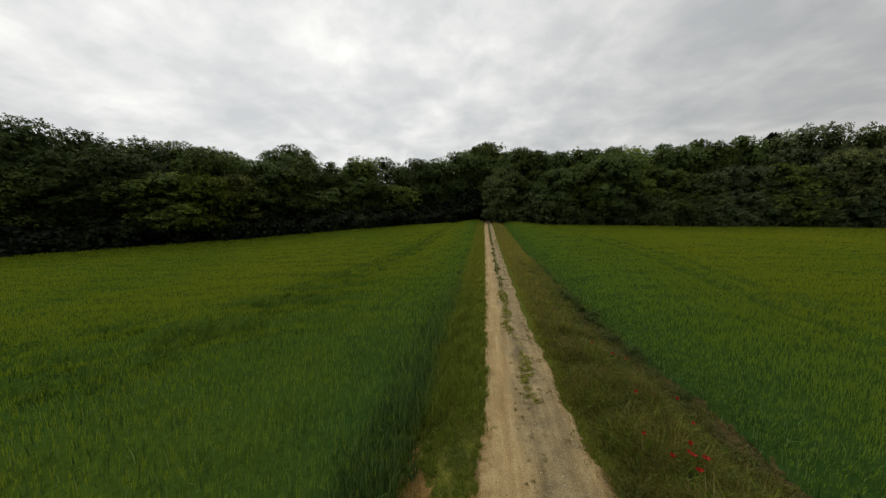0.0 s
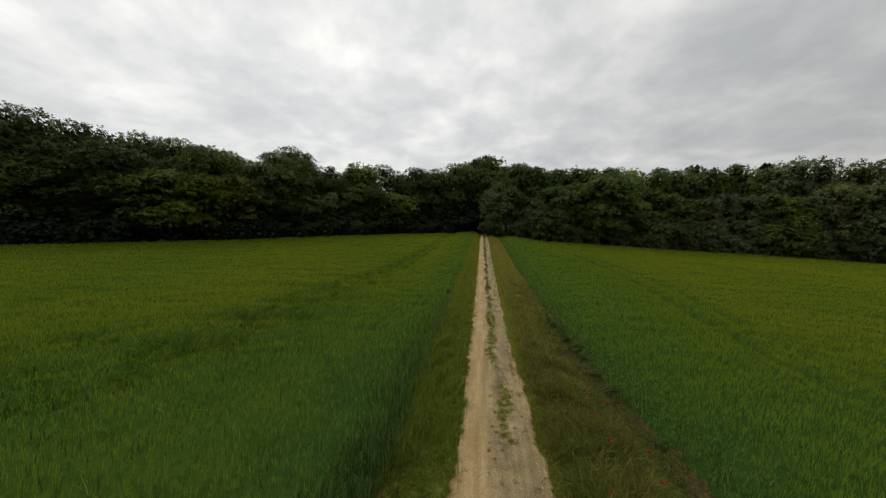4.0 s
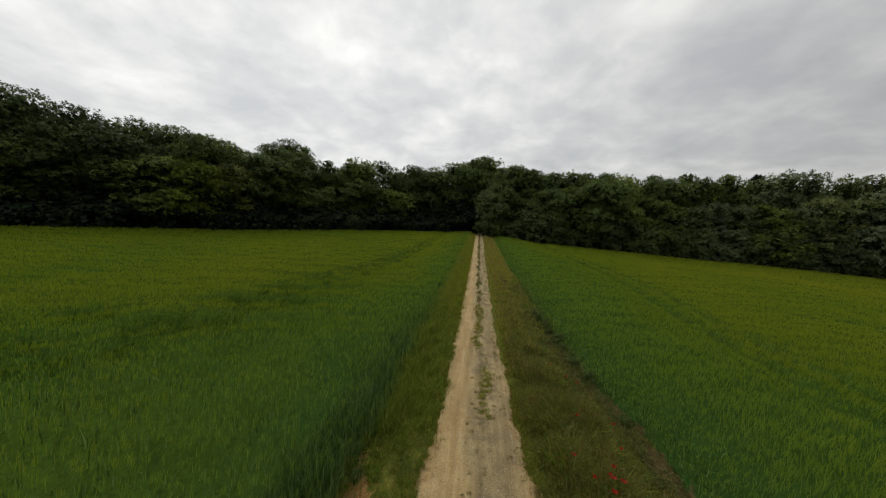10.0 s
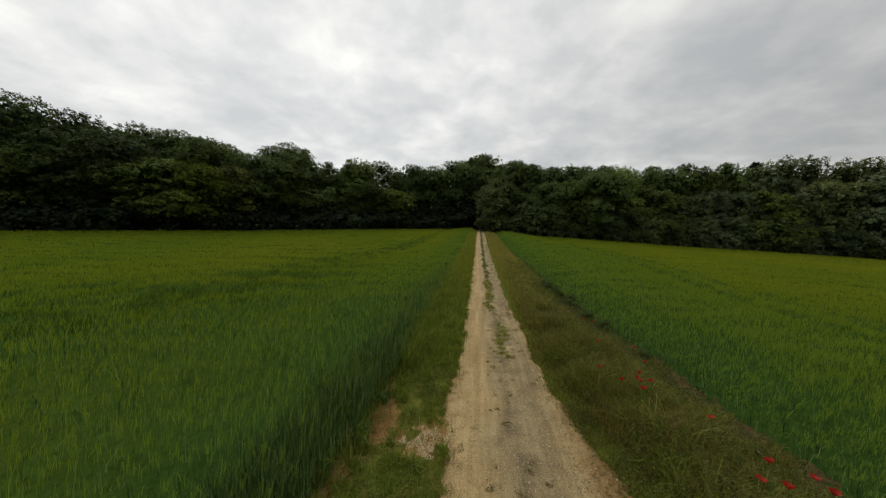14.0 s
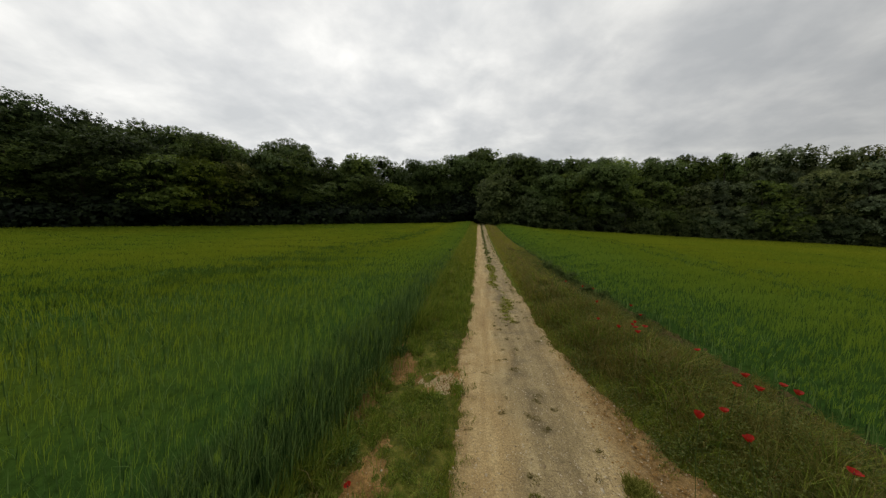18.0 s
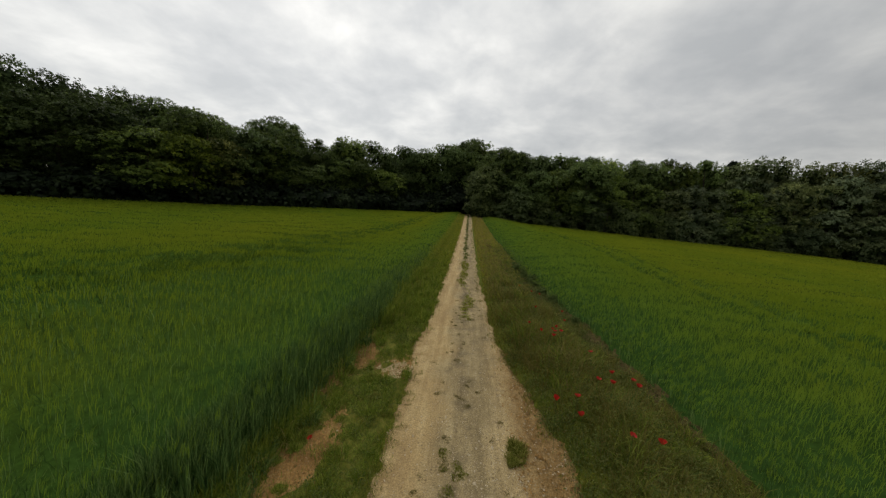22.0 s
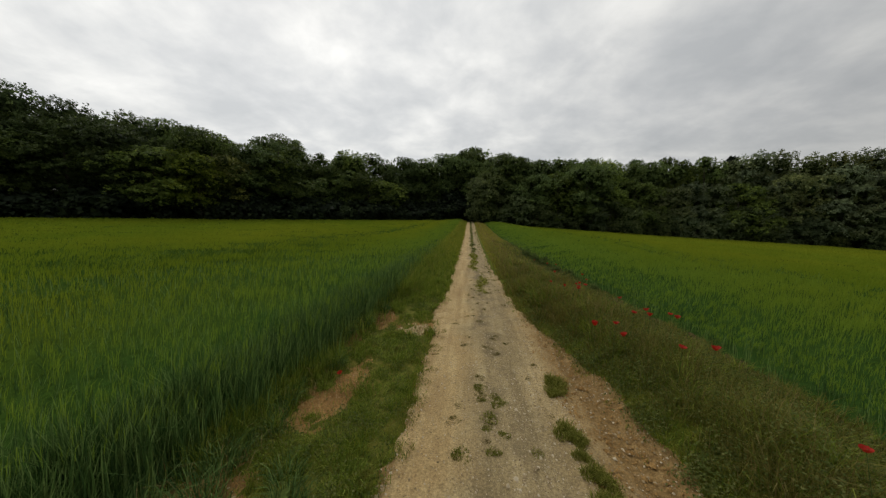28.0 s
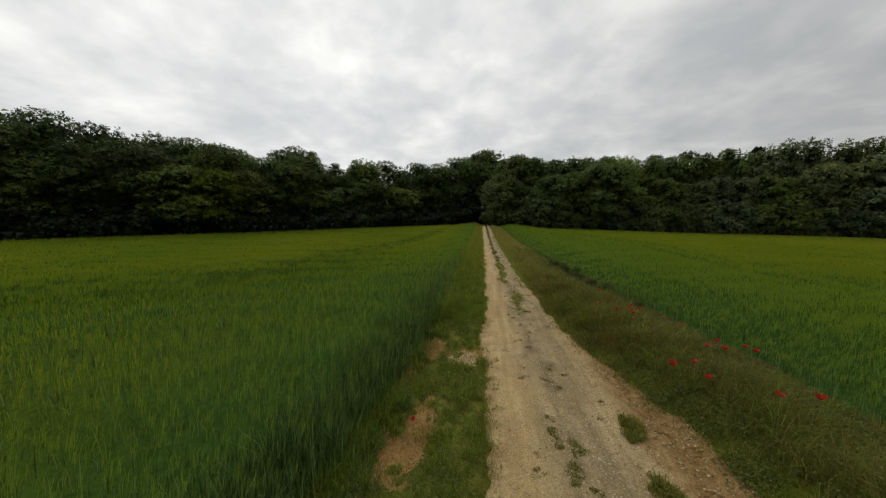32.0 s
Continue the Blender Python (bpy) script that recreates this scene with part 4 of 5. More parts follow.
def make_dock(seed):
    """A rosette of broad pale leaves lying low."""
    rng = np.random.default_rng(seed)
    thing = tagged(new("dock_plant"), "broad-leaved pale green dock rosette in the short turf", "dock plant", "dock rosettes in the verge")
    for k in range(9):
        a, n = k * 0.698 + rng.normal(0, 0.2), rng.uniform(0.15, 0.24)
        u, v = np.meshgrid(np.linspace(0, 1, 7), np.linspace(-1, 1, 5))
        wide = 0.036 * np.sin(np.pi * np.clip(u, 0.06, 0.97)) ** 0.7
        out, side = 0.02 + n * u, v * wide
        z = 0.02 + 0.13 * np.sin(2.3 * u) + 0.018 * v ** 2 + 0.006 * np.sin(9 * u + 3 * v + k)
        P = np.stack([out * np.cos(a) - side * np.sin(a), out * np.sin(a) + side * np.cos(a), z], 2).reshape(-1, 3)
        mesh_object("leaf", P, grid_faces(7, 5), M_DOCK, thing, smooth=True)
    return thing


DOCK = make_dock(93)
for i, (x, y, sc) in enumerate([(-1.62, 15.15, 0.9), (-2.2, 17.95, 0.6), (-1.75, 15.75, 0.5), (-2.2, 19.3, 0.5)]):
    m = pose(x, y, float(land(x, y)), 0, 0, random.uniform(0, 360)) @ Matrix.Diagonal((sc, sc, sc, 1))
    if i == 0:
        DOCK.matrix_basis = m
    else:
        copy_thing(DOCK, m).matrix_basis = m

# ---- gravel ----


def pebbles(name, p, size, mat, label, seed):
    """Small uneven stones, each a squashed octahedron, half sunk in the ground."""
    rng = np.random.default_rng(seed)
    n = len(p)
    base = np.array([(1, 0, 0), (0, 1, 0), (-1, 0, 0), (0, -1, 0), (0, 0, 0.7)], float)
    s = size * rng.lognormal(0, 0.45, n)
    sh = base[None] * rng.uniform(0.6, 1.3, (n, 5, 1)) * s[:, None, None]
    a = rng.uniform(0, 6.283, n)
    x = sh[:, :, 0] * np.cos(a)[:, None] - sh[:, :, 1] * np.sin(a)[:, None]
    y = sh[:, :, 0] * np.sin(a)[:, None] + sh[:, :, 1] * np.cos(a)[:, None]
    inside = (p[:, 0] > track_left(p[:, 1])) & (p[:, 0] < verge_front(p[:, 1]))
    g = np.where(inside, track_height(p[:, 0], p[:, 1]), land(p[:, 0], p[:, 1]) - 0.03)
    V = np.stack([x + p[:, :1], y + p[:, 1:], sh[:, :, 2] - (0.25 * s)[:, None] * (np.arange(5) < 4) + g[:, None]], 2).reshape(-1, 3)
    f = np.array([(0, 1, 4), (1, 2, 4), (2, 3, 4), (3, 0, 4)])       # the underside lies in the ground
    F = (np.arange(n)[:, None, None] * 5 + f[None]).reshape(-1, 3)
    return tagged(mesh_object(name, V, F, mat), label, "soil" if name == "soil_clods" else "gravel", kind="stuff")


p = scatter(-0.95, 1.5, 12, 34, 1700, 1.2)
p = p[(p[:, 0] > track_left(p[:, 1])) & (p[:, 0] < track_right(p[:, 1])) & (RNG.random(len(p)) < 0.25 + 0.75 * sstep(-0.3, 0.6, p[:, 0]))]
pebbles("gravel", p, 0.008, M_STONE, "small pale limestone gravel loose on the track", 51)
p = scatter(1.1, 2.1, 12, 22, 330, 0.8)
pebbles("gravel", p, 0.0085, M_STONE, "limestone chips along the track's rim", 52)
p = scatter(-1.7, -0.75, 18.6, 20.3, 9000, 0.3)
p = p[((p[:, 0] + 1.15) / 0.42) ** 2 + ((p[:, 1] - 19.45) / 0.36) ** 2 + 0.5 * waves(p[:, 0], p[:, 1], 0.3, 58) < 0.8]
pebbles("gravel", p, 0.010, M_SPILL, "pale gravel spilled from the track on to the verge", 57)
p = scatter(-2.4, -0.9, 12, 21, 160, 0.8)
pebbles("gravel", p[bare(p[:, 0], p[:, 1]) > 0.25], 0.006, M_STONE, "small stones on the bare soil patches", 53)

p = scatter(1.2, 2.0, 12, 22, 420, 0.7)
p = p[p[:, 0] < verge_front(p[:, 1]) + 0.1]
pebbles("soil_clods", p, 0.013, M_SOIL, "loose crumbs of orange-brown soil", 54)
p = scatter(-2.5, -0.9, 12, 21.5, 1100, 0.6)
pebbles("soil_clods", p[bare(p[:, 0], p[:, 1]) > 0.15], 0.014, M_SOIL, "loose crumbs of orange-brown soil on the bare patches", 55)
p = scatter(3.2, 4.5, 12, 34, 300, 0.8)
p = p[np.abs(crop_right(p[:, 1]) - 0.35 - p[:, 0]) < 0.3]
pebbles("soil_clods", p, 0.022, M_TILTH, "clods of tilled soil beside the barley", 56)
# sprigs that creep in from both rims
p = scatter(-1.0, 2.1, 12, 60, 2200, 1.1)
left_in, right_in = p[:, 0] - track_left(p[:, 1]), verge_front(p[:, 1]) - p[:, 0]
patchy = waves(p[:, 0], p[:, 1], 0.55, 48)
sprig = ((left_in < 0.26) & (patchy > -0.05 + 3.0 * np.clip(left_in, 0, 1))) | ((right_in > 0) & (right_in < 0.30) & (patchy > -0.1 + 3.0 * right_in))
dark_sprig = RNG.random(len(p)) < 0.4
verge("sprigs", p[sprig & dark_sprig], lambda x, y: 0.07 + 0.04 * waves(x, y, 0.4, 50), M_VERGE, "dull sprigs of grass at the gravel's rim", 0.7)
verge("sprigs", p[sprig & ~dark_sprig], lambda x, y: 0.05 + 0.03 * waves(x, y, 0.4, 49), M_MOSSY, "low sprigs of grass creeping onto the gravel", 0.7)

# ---- tufts on the track ----


def make_tuft(seed, blades_n, spread, height, mat, label):
    rng = np.random.default_rng(seed)
    a = rng.uniform(0, 6.283, blades_n)
    r = 1.6 * spread * rng.random(blades_n) ** 0.7 * (0.72 + 0.28 * np.sin(2 * a + seed) * np.cos(a))
    P = np.stack([r * np.cos(a), r * np.sin(a), 0 * r - 0.01], 1)
    ob = blade_mesh("grass_tuft", P, height * rng.uniform(0.5, 1.2, blades_n), rng.uniform(0.005, 0.011, blades_n), a + rng.normal(0, 1.6, blades_n), np.clip(rng.normal(0.55, 0.25, blades_n), 0.05, 1), mat, label, "grass tuft", kind="thing", rng=rng)
    ob["group"] = "grass tufts on the track"
    return ob


TUFTS = [make_tuft(61, 230, 0.08, 0.034, M_TUFT, "low green grass tuft growing on the gravel track"),
         make_tuft(62, 150, 0.065, 0.022, M_HAY, "flattened brownish weed tuft on the gravel track"),
         make_tuft(63, 620, 0.13, 0.12, M_TUFT, "bushy green grass tuft at the track's rim")]
GREEN_TUFT_SPOTS = [(0.15, 17.22), (0.17, 16.96), (0.36, 16.99), (0.26, 16.59), (0.21, 16.40), (0.41, 16.31), (0.27, 16.05), (-0.09, 15.99), (0.74, 16.10), (0.41, 16.88), (0.05, 15.3), (0.5, 15.0), (0.3, 14.6), (1.14, 16.62), (1.49, 17.86)]
FLAT_TUFT_SPOTS = [(-0.61, 18.23), (1.12, 18.02), (-0.14, 16.80), (-0.16, 16.55), (1.07, 16.75), (0.57, 22.7), (0.62, 22.75), (0.2, 20.0), (0.27, 20.02), (-0.07, 18.7), (-0.02, 21.7), (0.39, 21.04), (-0.05, 20.34), (0.52, 19.14), (-0.2, 19.75), (0.0, 19.06), (1.26, 18.4), (0.95, 17.6), (0.1, 22.1), (0.25, 21.5), (0.12, 23.2), (0.0, 22.6), (-0.2, 16.52), (0.2, 23.8), (0.05, 24.6), (0.1, 20.9)]
BUSHY_TUFT_SPOTS = [(1.22, 17.22), (1.32, 17.38), (1.28, 17.55), (1.16, 16.45), (1.24, 16.30), (1.20, 16.12), (1.24, 15.88), (1.32, 15.80), (1.27, 15.58), (1.20, 15.5), (-0.98, 17.9), (-1.0, 15.6), (-1.3, 18.3), (-1.55, 18.9), (-1.2, 20.4)]
random.seed(5)
FLAT_TUFT_SPOTS.extend((random.gauss(0.3, 0.28), random.uniform(16.2, 24.0)) for _ in range(26))
for kind, spots in enumerate((GREEN_TUFT_SPOTS, FLAT_TUFT_SPOTS, BUSHY_TUFT_SPOTS)):
    for k, (x, y) in enumerate(spots):
        on_track = float(track_left(np.array(y))) < x < float(track_right(np.array(y)))
        z = float(track_height(x, y) if on_track else land(x, y))
        sc = random.uniform(0.6, 1.2) * (1, 1, 0.8)[kind]
        m = pose(x, y, z, 0, 0, random.uniform(0, 360)) @ Matrix.Diagonal((sc, sc * random.uniform(0.7, 1.4), sc, 1))
        if k == 0:
            TUFTS[kind].matrix_basis = m
        else:
            copy_thing(TUFTS[kind], m).matrix_basis = m

# ---- poppies ----


def make_poppy(seed, height, open_wide):
    rng = np.random.default_rng(seed)
    thing = tagged(new("poppy"), "red field poppy in flower on a thin stem", "poppy", "poppies in the verge")
    lean = rng.uniform(-0.05, 0.05, 2)
    top = (lean[0], lean[1], height)
    V, F = tube([(0, 0, -0.02), (lean[0] * 0.2, lean[1] * 0.3, height * 0.5), top], [0.003, 0.0025, 0.002], 5)
    mesh_object("stem", V, F, M_STEM, thing, smooth=True)
    for k in range(4):
        a0 = k * 1.5708 + 0.3
        R = 0.043 if k % 2 else 0.038
        us, vs = np.linspace(0, 1, 5), np.linspace(-1, 1, 5)
        U, W = np.meshgrid(us, vs)
        r = R * (0.12 + 0.95 * U) * (1 - 0.12 * W ** 2)
        a = a0 + W * 0.95 * (0.45 + 0.55 * U)
        z = open_wide * R * U ** 1.4 + 0.004 * np.sin(W * 5 + k) * U + 0.002 * (k % 2)
        P = np.stack([top[0] + r * np.cos(a), top[1] + r * np.sin(a), height + z], 2).reshape(-1, 3)
        mesh_object("petal", P, grid_faces(5, 5), M_PETAL, thing, smooth=True)
    V, F = tube([(top[0], top[1], height - 0.002), (top[0], top[1], height + 0.006), (top[0], top[1], height + 0.013), (top[0], top[1], height + 0.015)], [0.003, 0.009, 0.008, 0.001], 8)
    mesh_object("seed_head", V, F, M_SEED, thing, smooth=True)
    return thing


POPPIES = [make_poppy(71, 0.95, 1.0), make_poppy(72, 0.92, 1.5), make_poppy(73, 0.40, 1.2)]
POPPY_SPOTS = [(3.14, 19.2), (3.12, 18.42), (2.72, 18.22), (3.3, 18.25), (3.45, 18.3), (3.0, 18.12), (2.58, 20.21), (2.57, 19.92), (2.8, 20.22), (1.88, 17.48), (2.16, 17.57), (2.26, 17.2), (2.68, 17.0), (2.93, 16.87), (2.86, 15.21),
               (2.38, 21.91), (2.0, 20.77), (3.04, 21.67), (3.01, 20.91), (2.26, 20.32), (2.45, 20.35), (2.69, 20.47), (2.52, 24.24), (2.76, 23.64), (2.82, 23.34)]
random.seed(8)
FIRST = [True, True, True]


def set_poppy(k, x, y, stretch=1.0, girth=0.85):
    m = pose(x, y, float(land(x, y)), random.uniform(-9, 9), random.uniform(-9, 9), random.uniform(0, 360)) @ Matrix.Diagonal((girth, girth, stretch, 1))
    if FIRST[k]:
        FIRST[k] = False
        POPPIES[k].matrix_basis = m
    else:
        copy_thing(POPPIES[k], m).matrix_basis = m


for i, (x, y) in enumerate(POPPY_SPOTS):
    set_poppy(i % 2, x, y, (0.95 + random.uniform(-0.04, 0.04) - float(land(x, y))) / (0.95, 0.92)[i % 2], 1.1 if i < 14 else 0.85)
set_poppy(2, -1.83, 16.93, 0.65)

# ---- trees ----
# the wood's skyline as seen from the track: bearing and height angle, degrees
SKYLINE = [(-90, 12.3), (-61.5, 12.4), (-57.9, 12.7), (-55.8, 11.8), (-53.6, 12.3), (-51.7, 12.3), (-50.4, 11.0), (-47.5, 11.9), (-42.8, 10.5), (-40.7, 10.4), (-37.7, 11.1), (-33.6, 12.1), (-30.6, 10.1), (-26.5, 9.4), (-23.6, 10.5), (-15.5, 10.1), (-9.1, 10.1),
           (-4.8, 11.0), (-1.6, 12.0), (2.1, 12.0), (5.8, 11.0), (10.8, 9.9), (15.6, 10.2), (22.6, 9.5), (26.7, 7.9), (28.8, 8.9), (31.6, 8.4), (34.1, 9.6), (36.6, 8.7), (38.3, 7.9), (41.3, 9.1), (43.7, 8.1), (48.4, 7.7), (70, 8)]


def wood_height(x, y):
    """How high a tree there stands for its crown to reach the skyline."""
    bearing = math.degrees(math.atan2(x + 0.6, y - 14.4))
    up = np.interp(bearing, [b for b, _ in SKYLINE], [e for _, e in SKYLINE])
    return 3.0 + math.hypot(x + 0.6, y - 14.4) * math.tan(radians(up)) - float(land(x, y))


HEIGHT = {}


def leaf_flakes(centres, normals, size, rng, wild=0.5):
    """Leaf sprays as single uneven triangles, turned at random about the way they face."""
    n = len(centres)
    nrm = normals + rng.normal(0, wild, (n, 3))
    nrm /= np.linalg.norm(nrm, axis=1)[:, None]
    t = np.cross(nrm, rng.normal(0, 1, (n, 3)))
    t /= np.linalg.norm(t, axis=1)[:, None]
    b = np.cross(nrm, t)
    s = (size * rng.uniform(0.6, 1.35, n))[:, None]
    V = np.stack([centres - t * s, centres + t * s * 0.4 - b * s * 0.75, centres + t * s * 0.6 + b * s * 0.7], 1).reshape(-1, 3)
    return V, np.arange(3 * n).reshape(-1, 3)


def make_tree(seed, h, radius, base, leaves, size, mat, label, name="tree", clumps_n=21, conical=0.0, trunk_r=0.28, loose=1.0):
    """A tree: tapered trunk with limbs, and a crown of leaf sprays on many uneven clumps. base: height at which the crown begins."""
    rng = np.random.default_rng(seed)
    thing = tagged(new(name), label, "tree" if name == "tree" else "shrub", "trees of the wood", "")
    V, F = [], []

    def grow(path, radii):
        v, f = tube(path, radii)
        o = len(V)
        V.extend(v)
        F.extend([tuple(i + o for i in q) for q in f])

    lean = rng.uniform(-0.03, 0.03, 2) * h
    spine = [(lean[0] * k ** 2 + 0.1 * math.sin(k * 5 + seed), lean[1] * k ** 2, h * 0.86 * k) for k in np.linspace(0, 1, 7)]
    grow(spine, [trunk_r * (1.3 if i == 0 else 1) * (1 - 0.13 * i) for i in range(7)])
    clumps = []
    for k in range(clumps_n):
        f = (k + rng.uniform(0, 1)) / clumps_n
        z = base + (h * 0.9 - base) * f
        if conical:
            prof = (1.02 - f) * conical + 0.06
        else:
            u = 0.02 + 0.80 * f if base > 3 else 0.14 + 0.84 * f       # field-edge trees carry their boughs low, wood trees high
            prof = math.sqrt(max(0.04, 1 - (2 * u - 1) ** 2)) * (1.0 + 0.16 * math.sin(k * 1.7 + seed))
        an = k * 2.39996 + rng.uniform(-0.6, 0.6)
        reach = radius * prof * rng.uniform(0.5, 0.88)
        c = (lean[0] * f + math.cos(an) * reach, lean[1] * f + math.sin(an) * reach, z)
        clumps.append((*c, radius * rng.choice((0.24, 0.34, 0.44, 0.52)) * rng.uniform(0.9, 1.1) * (0.6 if conical else 1)))
        if k % 3 == 1:
            a = (lean[0] * f * f, lean[1] * f * f, max(0.4, z - reach * 0.55) * 0.95)
            m = ((a[0] + c[0]) / 2, (a[1] + c[1]) / 2, (a[2] + c[2]) / 2 - 0.05 * reach)
            grow([a, m, c], [trunk_r * 0.42 * (1.15 - 0.8 * f), trunk_r * 0.26 * (1.15 - 0.7 * f), trunk_r * 0.07])
        if f > 0.8:
            continue
        w = rng.normal(0, 1, 3)                       # a small tuft that breaks the outline
        w = w / np.linalg.norm(w) * radius * 0.27 * loose
        clumps.append((c[0] + w[0], c[1] + w[1], min(h * 0.95, c[2] + abs(w[2]) * 0.7), radius * rng.uniform(0.10, 0.18)))
    mesh_object("trunk", V, F, M_BARK, thing, smooth=True)
    C = np.array(clumps)
    per = 9                                           # leaves to a spray
    sprays = leaves // per
    pick = rng.choice(len(C), sprays, p=C[:, 3] ** 1.8 / (C[:, 3] ** 1.8).sum())
    d = rng.normal(0, 1, (sprays, 3))
    d[:, 2] += 0.7
    d /= np.linalg.norm(d, axis=1)[:, None]
    under = (d[:, 2] < -0.1) & (rng.random(sprays) < 0.45)          # boughs are bare below
    d[under, 2] *= -1
    S = C[pick, :3] + d * (C[pick, 3] * np.where(rng.random(sprays) < 0.34, rng.uniform(0.08, 0.7, sprays), rng.uniform(0.6, 1.15, sprays)) ** 0.5)[:, None] * np.array([1.1, 1.1, 0.78])
    keep = (S[:, 2] > 0.15) & ((S[:, 1] < 0.2 * radius) | (rng.random(sprays) < 0.4))     # the shaded side, away from the field, is thinner
    S, d = S[keep], d[keep]
    face = d + np.array([0, 0, 0.45]) + rng.normal(0, 0.28, (len(S), 3))
    face /= np.linalg.norm(face, axis=1)[:, None]
    side = np.cross(face, rng.normal(0, 1, (len(S), 3)))
    side /= np.linalg.norm(side, axis=1)[:, None]
    k = np.repeat(np.arange(len(S)), per)
    a, r = rng.uniform(0, 6.283, len(k)), size * 2.2 * rng.random(len(k)) ** 0.6 * np.repeat(rng.uniform(0.6, 1.3, len(S)), per)
    P = S[k] + side[k] * (r * np.cos(a))[:, None] + np.cross(face, side)[k] * (r * np.sin(a))[:, None] - np.array([0, 0, 1.0]) * (0.12 * r ** 2 / size / 2.2)[:, None]
    P += face[k] * (rng.normal(0, 0.75, len(k)) * size)[:, None]
    lv, lf = leaf_flakes(P, face[k], size, rng, 0.45)
    mesh_object("crown", lv, lf, mat, thing)
    # dark-coloured inner leaves, which make the crown's hollows read as shade
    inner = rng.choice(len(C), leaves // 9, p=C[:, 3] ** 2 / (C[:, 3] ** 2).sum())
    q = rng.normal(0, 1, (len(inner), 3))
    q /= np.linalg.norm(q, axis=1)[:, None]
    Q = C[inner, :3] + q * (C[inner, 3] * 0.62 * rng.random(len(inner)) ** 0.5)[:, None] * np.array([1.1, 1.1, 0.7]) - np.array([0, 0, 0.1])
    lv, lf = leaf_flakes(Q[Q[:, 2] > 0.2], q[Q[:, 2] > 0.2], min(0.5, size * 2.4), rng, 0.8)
    mesh_object("inner_foliage", lv, lf, M_NEEDLE_SHADE if mat == M_NEEDLE_SHADE else M_SHADE, thing)
    HEIGHT[thing] = float(np.percentile(P[:, 2], 99.3))
    return thing


KINDS = {
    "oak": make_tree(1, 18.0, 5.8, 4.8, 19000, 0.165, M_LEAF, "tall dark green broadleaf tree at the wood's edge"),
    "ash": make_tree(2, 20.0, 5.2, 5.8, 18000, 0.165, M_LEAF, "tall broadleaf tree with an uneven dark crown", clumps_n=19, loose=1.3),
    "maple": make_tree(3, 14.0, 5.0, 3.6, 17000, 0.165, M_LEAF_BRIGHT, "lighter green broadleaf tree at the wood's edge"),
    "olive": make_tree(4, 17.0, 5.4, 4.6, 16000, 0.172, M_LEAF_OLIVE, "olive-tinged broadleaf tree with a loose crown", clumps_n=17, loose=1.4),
    "pine": make_tree(5, 21.0, 3.8, 9.0, 9000, 0.22, M_NEEDLE_SHADE, "dark pine standing over the broadleaf crowns", clumps_n=34, conical=0.9),
    # hedge_tree and bush: haze is put into their leaf colour
    "hedge_tree": make_tree(9, 12.0, 4.6, 0.6, 16500, 0.168, M_LEAF_HAZED, "broadleaf tree leafy down to the ground at the field's edge"),
    "bush": make_tree(6, 6.5, 3.4, 0.5, 11500, 0.145, M_LEAF_HAZED, "dense dark green shrub at the field's edge", name="shrub", trunk_r=0.12, clumps_n=22),
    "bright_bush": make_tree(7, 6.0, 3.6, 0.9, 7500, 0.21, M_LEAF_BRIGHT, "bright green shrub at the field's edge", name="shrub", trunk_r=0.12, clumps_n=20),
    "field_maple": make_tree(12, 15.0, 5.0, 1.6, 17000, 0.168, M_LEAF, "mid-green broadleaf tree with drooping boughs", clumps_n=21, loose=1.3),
    # its leaf colour has the left wood's shade painted in
    "lime": make_tree(13, 19.0, 5.8, 5.2, 18000, 0.165, M_LEAF_SHADED, "broadleaf tree with layered boughs, leaves darkened for shade", clumps_n=19, loose=1.2),
    # the next two carry leaves paled in colour to imitate haze
    "willow": make_tree(14, 15.0, 5.2, 2.0, 16000, 0.172, M_LEAF_HAZIER, "broadleaf tree with a loose crown, leaves paled for haze", clumps_n=19, loose=1.2),
    "grey_bush": make_tree(15, 7.0, 3.6, 0.5, 11000, 0.15, M_LEAF_HAZIER, "shrub at the field's edge, leaves paled for haze", name="shrub", trunk_r=0.12, clumps_n=22),
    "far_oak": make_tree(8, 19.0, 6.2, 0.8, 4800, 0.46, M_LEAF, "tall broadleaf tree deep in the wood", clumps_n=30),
    # added shrub, its near-black colour imitates shade below the crowns
    "shade_bush": make_tree(10, 6.0, 3.8, 0.3, 1500, 0.55, M_NEEDLE_SHADE, "undergrowth shrub coloured near-black to stand for the wood's shade", name="shrub", trunk_r=0.12, clumps_n=18),
}
USED = set()


def plant(kind, x, y, size=1.0, turn=None, tall=1.0):
    turn = random.uniform(-50, 50) - bearing(x, y) if turn is None else turn
    m = pose(x, y, float(land(x, y)) - 0.05, 0, 0, turn) @ Matrix.Diagonal((size, size, size * tall, 1))
    first = KINDS[kind]
    if kind not in USED:
        USED.add(kind)
        first.matrix_basis = m
        return first
    ob = copy_thing(first, m)
    ob.matrix_basis = m
    return ob


def plant_to(kind, x, y, height, turn=None, girth=1.0):
    """A tree of that height: its girth follows the height half way."""
    f = height / HEIGHT[KINDS[kind]]
    size = f ** 0.6 * girth
    return plant(kind, x, y, size, turn, f / size)


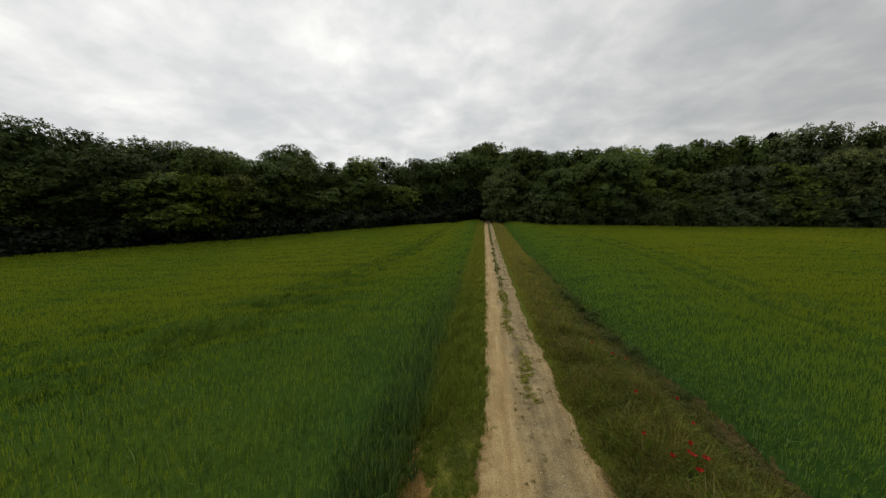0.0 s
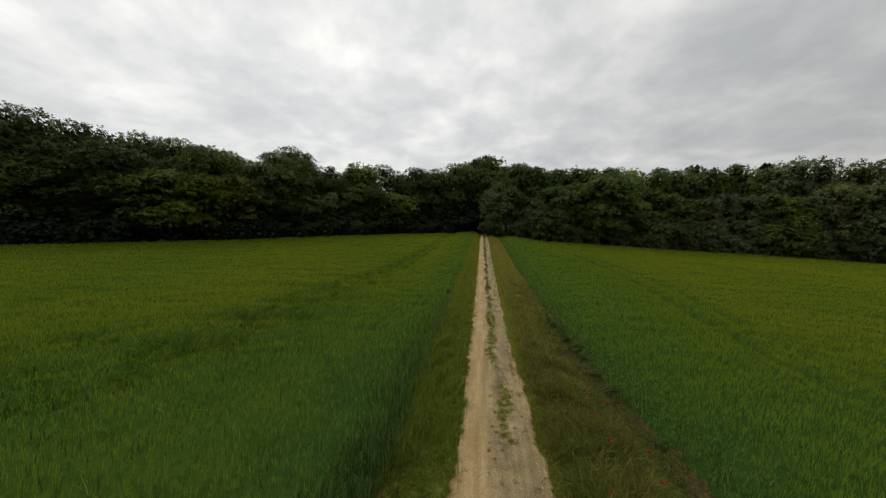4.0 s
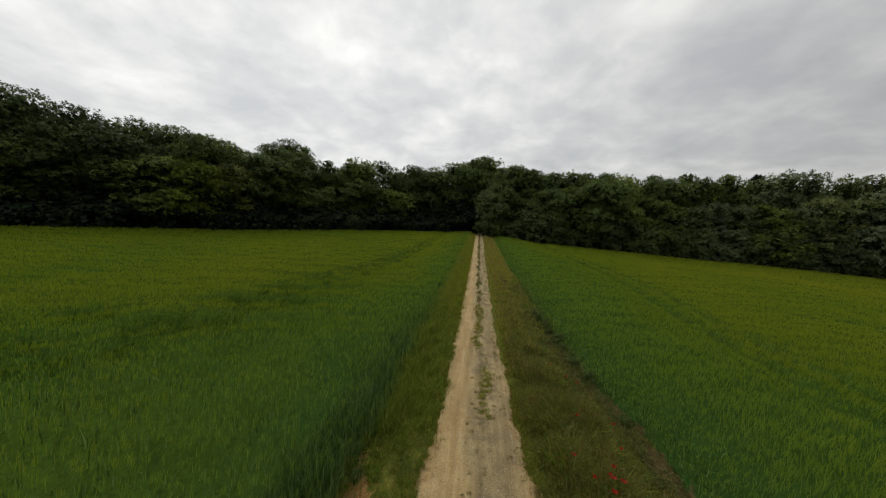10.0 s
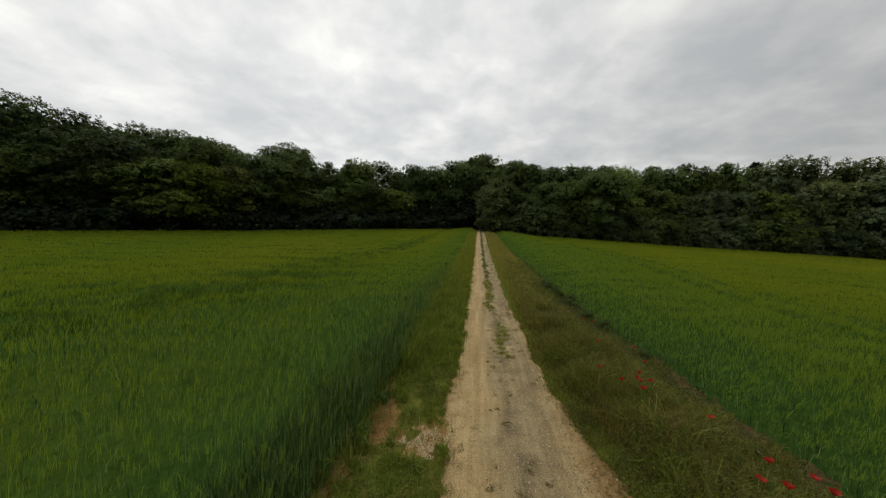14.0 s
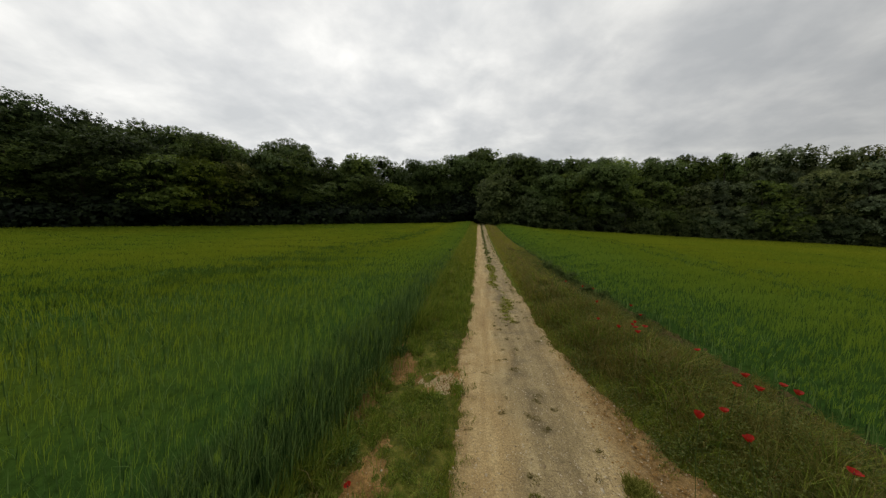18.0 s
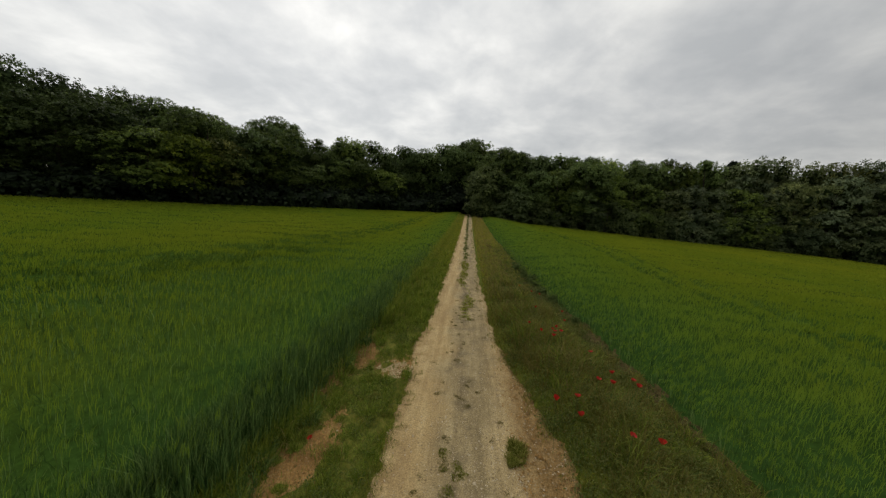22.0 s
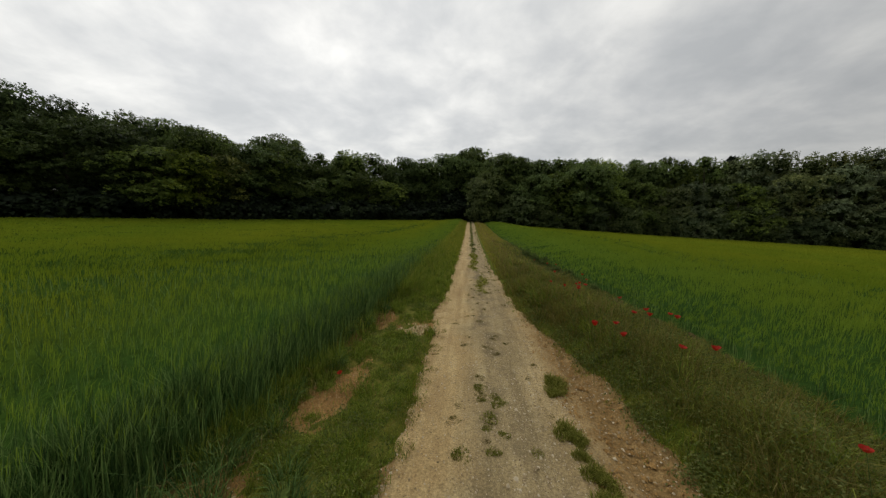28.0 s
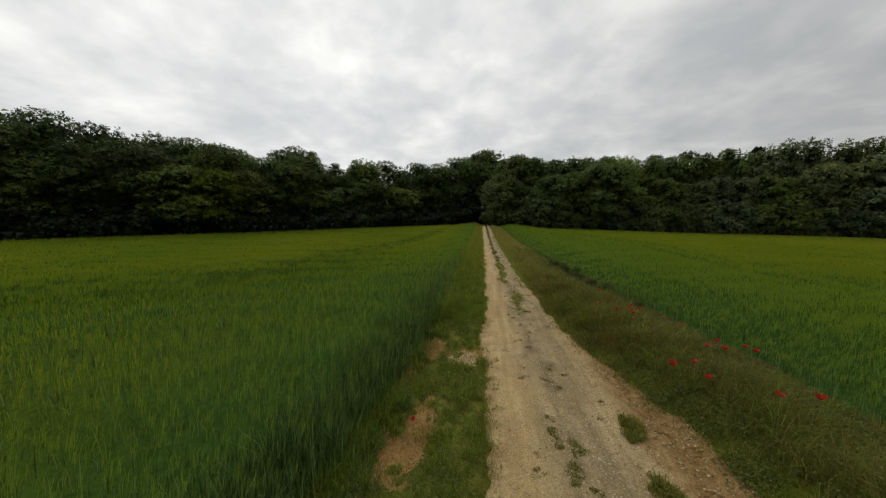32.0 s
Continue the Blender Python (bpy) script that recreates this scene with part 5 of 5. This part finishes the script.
def along(spacing, inset, jitter):
    """Places along the wood's edge, set back from it."""
    pts = [Vector(p) for p in FOREST_EDGE]
    left_over = 0.0
    for a, b in zip(pts, pts[1:]):
        d = b - a
        n = Vector((-d.y, d.x)).normalized()
        s = left_over
        while s < d.length:
            p = a + d * (s / d.length) + n * (inset + random.uniform(-jitter, jitter))
            yield p.x + random.uniform(-jitter, jitter) * 0.5, p.y
            s += spacing * random.uniform(0.8, 1.2)
        left_over = s - d.length


def in_lane(x, y, w=2.4):
    """Where no tree stands: on the track, and far off to the sides, where the wood is thin."""
    return (-w - 0.8 < x < w - 1.0 and y < 108) or not -74 < bearing(x, y) < 60


def bearing(x, y):
    return math.degrees(math.atan2(x + 0.6, y - 14.4))


# which trees stand where along the edge: up to that bearing, these kinds
STANDS = [(-57, ("lime", "lime", "ash")), (-51, ("olive", "lime", "lime")), (-43, ("oak", "maple", "oak", "oak")), (-38, ("olive", "oak")), (-29, ("oak", "oak", "ash")), (-20, ("maple", "oak", "ash")), (-13, ("oak", "maple", "oak")), (8, ("oak", "ash", "oak")),
          # towards the far right, kinds with leaves paled for haze are mixed in
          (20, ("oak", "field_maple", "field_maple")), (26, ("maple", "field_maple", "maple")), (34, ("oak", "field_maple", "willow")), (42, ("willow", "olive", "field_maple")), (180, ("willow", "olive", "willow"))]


def stand(x, y):
    b = bearing(x, y)
    return random.choice(next(kinds for limit, kinds in STANDS if b < limit))


random.seed(11)
for x, y in along(4.6, 2.6, 0.9):                     # the rim
    if in_lane(x, y) or x < -100 or x > 118:
        continue
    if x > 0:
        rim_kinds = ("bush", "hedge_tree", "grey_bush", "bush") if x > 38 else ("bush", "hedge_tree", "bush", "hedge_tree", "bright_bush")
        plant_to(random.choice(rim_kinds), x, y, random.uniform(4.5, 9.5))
    elif -30 < x < -10 and random.random() < 0.12:
        plant_to(random.choice(("bush", "hedge_tree")), x, y, random.uniform(3.5, 7.0))
for x, y in along(2.9, 2.6, 0.7):                     # near-black shrubs that stand for the shade under the boughs
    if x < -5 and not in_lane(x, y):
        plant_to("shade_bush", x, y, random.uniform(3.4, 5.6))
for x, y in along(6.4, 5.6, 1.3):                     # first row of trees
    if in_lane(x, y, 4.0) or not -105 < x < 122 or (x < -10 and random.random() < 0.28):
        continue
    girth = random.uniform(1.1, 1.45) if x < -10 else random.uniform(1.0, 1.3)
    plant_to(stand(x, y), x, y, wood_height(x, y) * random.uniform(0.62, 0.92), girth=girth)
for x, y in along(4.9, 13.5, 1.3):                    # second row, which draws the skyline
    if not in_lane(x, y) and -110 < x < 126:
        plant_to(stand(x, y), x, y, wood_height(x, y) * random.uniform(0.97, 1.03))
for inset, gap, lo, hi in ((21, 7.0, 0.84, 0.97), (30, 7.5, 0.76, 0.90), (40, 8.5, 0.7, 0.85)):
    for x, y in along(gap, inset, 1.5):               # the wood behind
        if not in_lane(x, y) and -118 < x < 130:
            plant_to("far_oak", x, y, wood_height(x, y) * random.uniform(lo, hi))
for x, y in [*along(4.6, 12, 1.5), *(q for q in along(2.6, 8.0, 1.2) if q[0] < -8)]:   # more near-black shrubs, for the shade deeper in
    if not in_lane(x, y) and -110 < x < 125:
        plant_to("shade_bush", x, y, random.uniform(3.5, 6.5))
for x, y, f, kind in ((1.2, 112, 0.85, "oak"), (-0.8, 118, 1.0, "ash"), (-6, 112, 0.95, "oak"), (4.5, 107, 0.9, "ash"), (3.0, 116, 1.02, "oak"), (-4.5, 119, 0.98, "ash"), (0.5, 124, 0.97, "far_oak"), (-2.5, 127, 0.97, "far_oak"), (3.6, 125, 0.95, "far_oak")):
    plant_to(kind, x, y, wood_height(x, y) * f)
for x, y, h in ((-6.2, 99.5, 6.5), (-4.6, 102, 8), (-2.6, 109, 10), (-0.4, 109.5, 10.5), (1.4, 108.5, 9.5), (2.6, 104, 8), (-5.8, 106, 9)):   # near-black shrubs painting the shade in the mouth of the woodland path
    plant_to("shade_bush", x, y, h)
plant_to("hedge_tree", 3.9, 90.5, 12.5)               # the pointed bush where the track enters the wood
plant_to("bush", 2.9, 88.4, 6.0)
plant_to("maple", -51.0, 57.0, 11.5, girth=1.25)                   # bright boughs overhanging the field
plant_to("maple", -45.5, 59.4, 11.5)
plant_to("oak", -46.5, 63.0, 16.0)
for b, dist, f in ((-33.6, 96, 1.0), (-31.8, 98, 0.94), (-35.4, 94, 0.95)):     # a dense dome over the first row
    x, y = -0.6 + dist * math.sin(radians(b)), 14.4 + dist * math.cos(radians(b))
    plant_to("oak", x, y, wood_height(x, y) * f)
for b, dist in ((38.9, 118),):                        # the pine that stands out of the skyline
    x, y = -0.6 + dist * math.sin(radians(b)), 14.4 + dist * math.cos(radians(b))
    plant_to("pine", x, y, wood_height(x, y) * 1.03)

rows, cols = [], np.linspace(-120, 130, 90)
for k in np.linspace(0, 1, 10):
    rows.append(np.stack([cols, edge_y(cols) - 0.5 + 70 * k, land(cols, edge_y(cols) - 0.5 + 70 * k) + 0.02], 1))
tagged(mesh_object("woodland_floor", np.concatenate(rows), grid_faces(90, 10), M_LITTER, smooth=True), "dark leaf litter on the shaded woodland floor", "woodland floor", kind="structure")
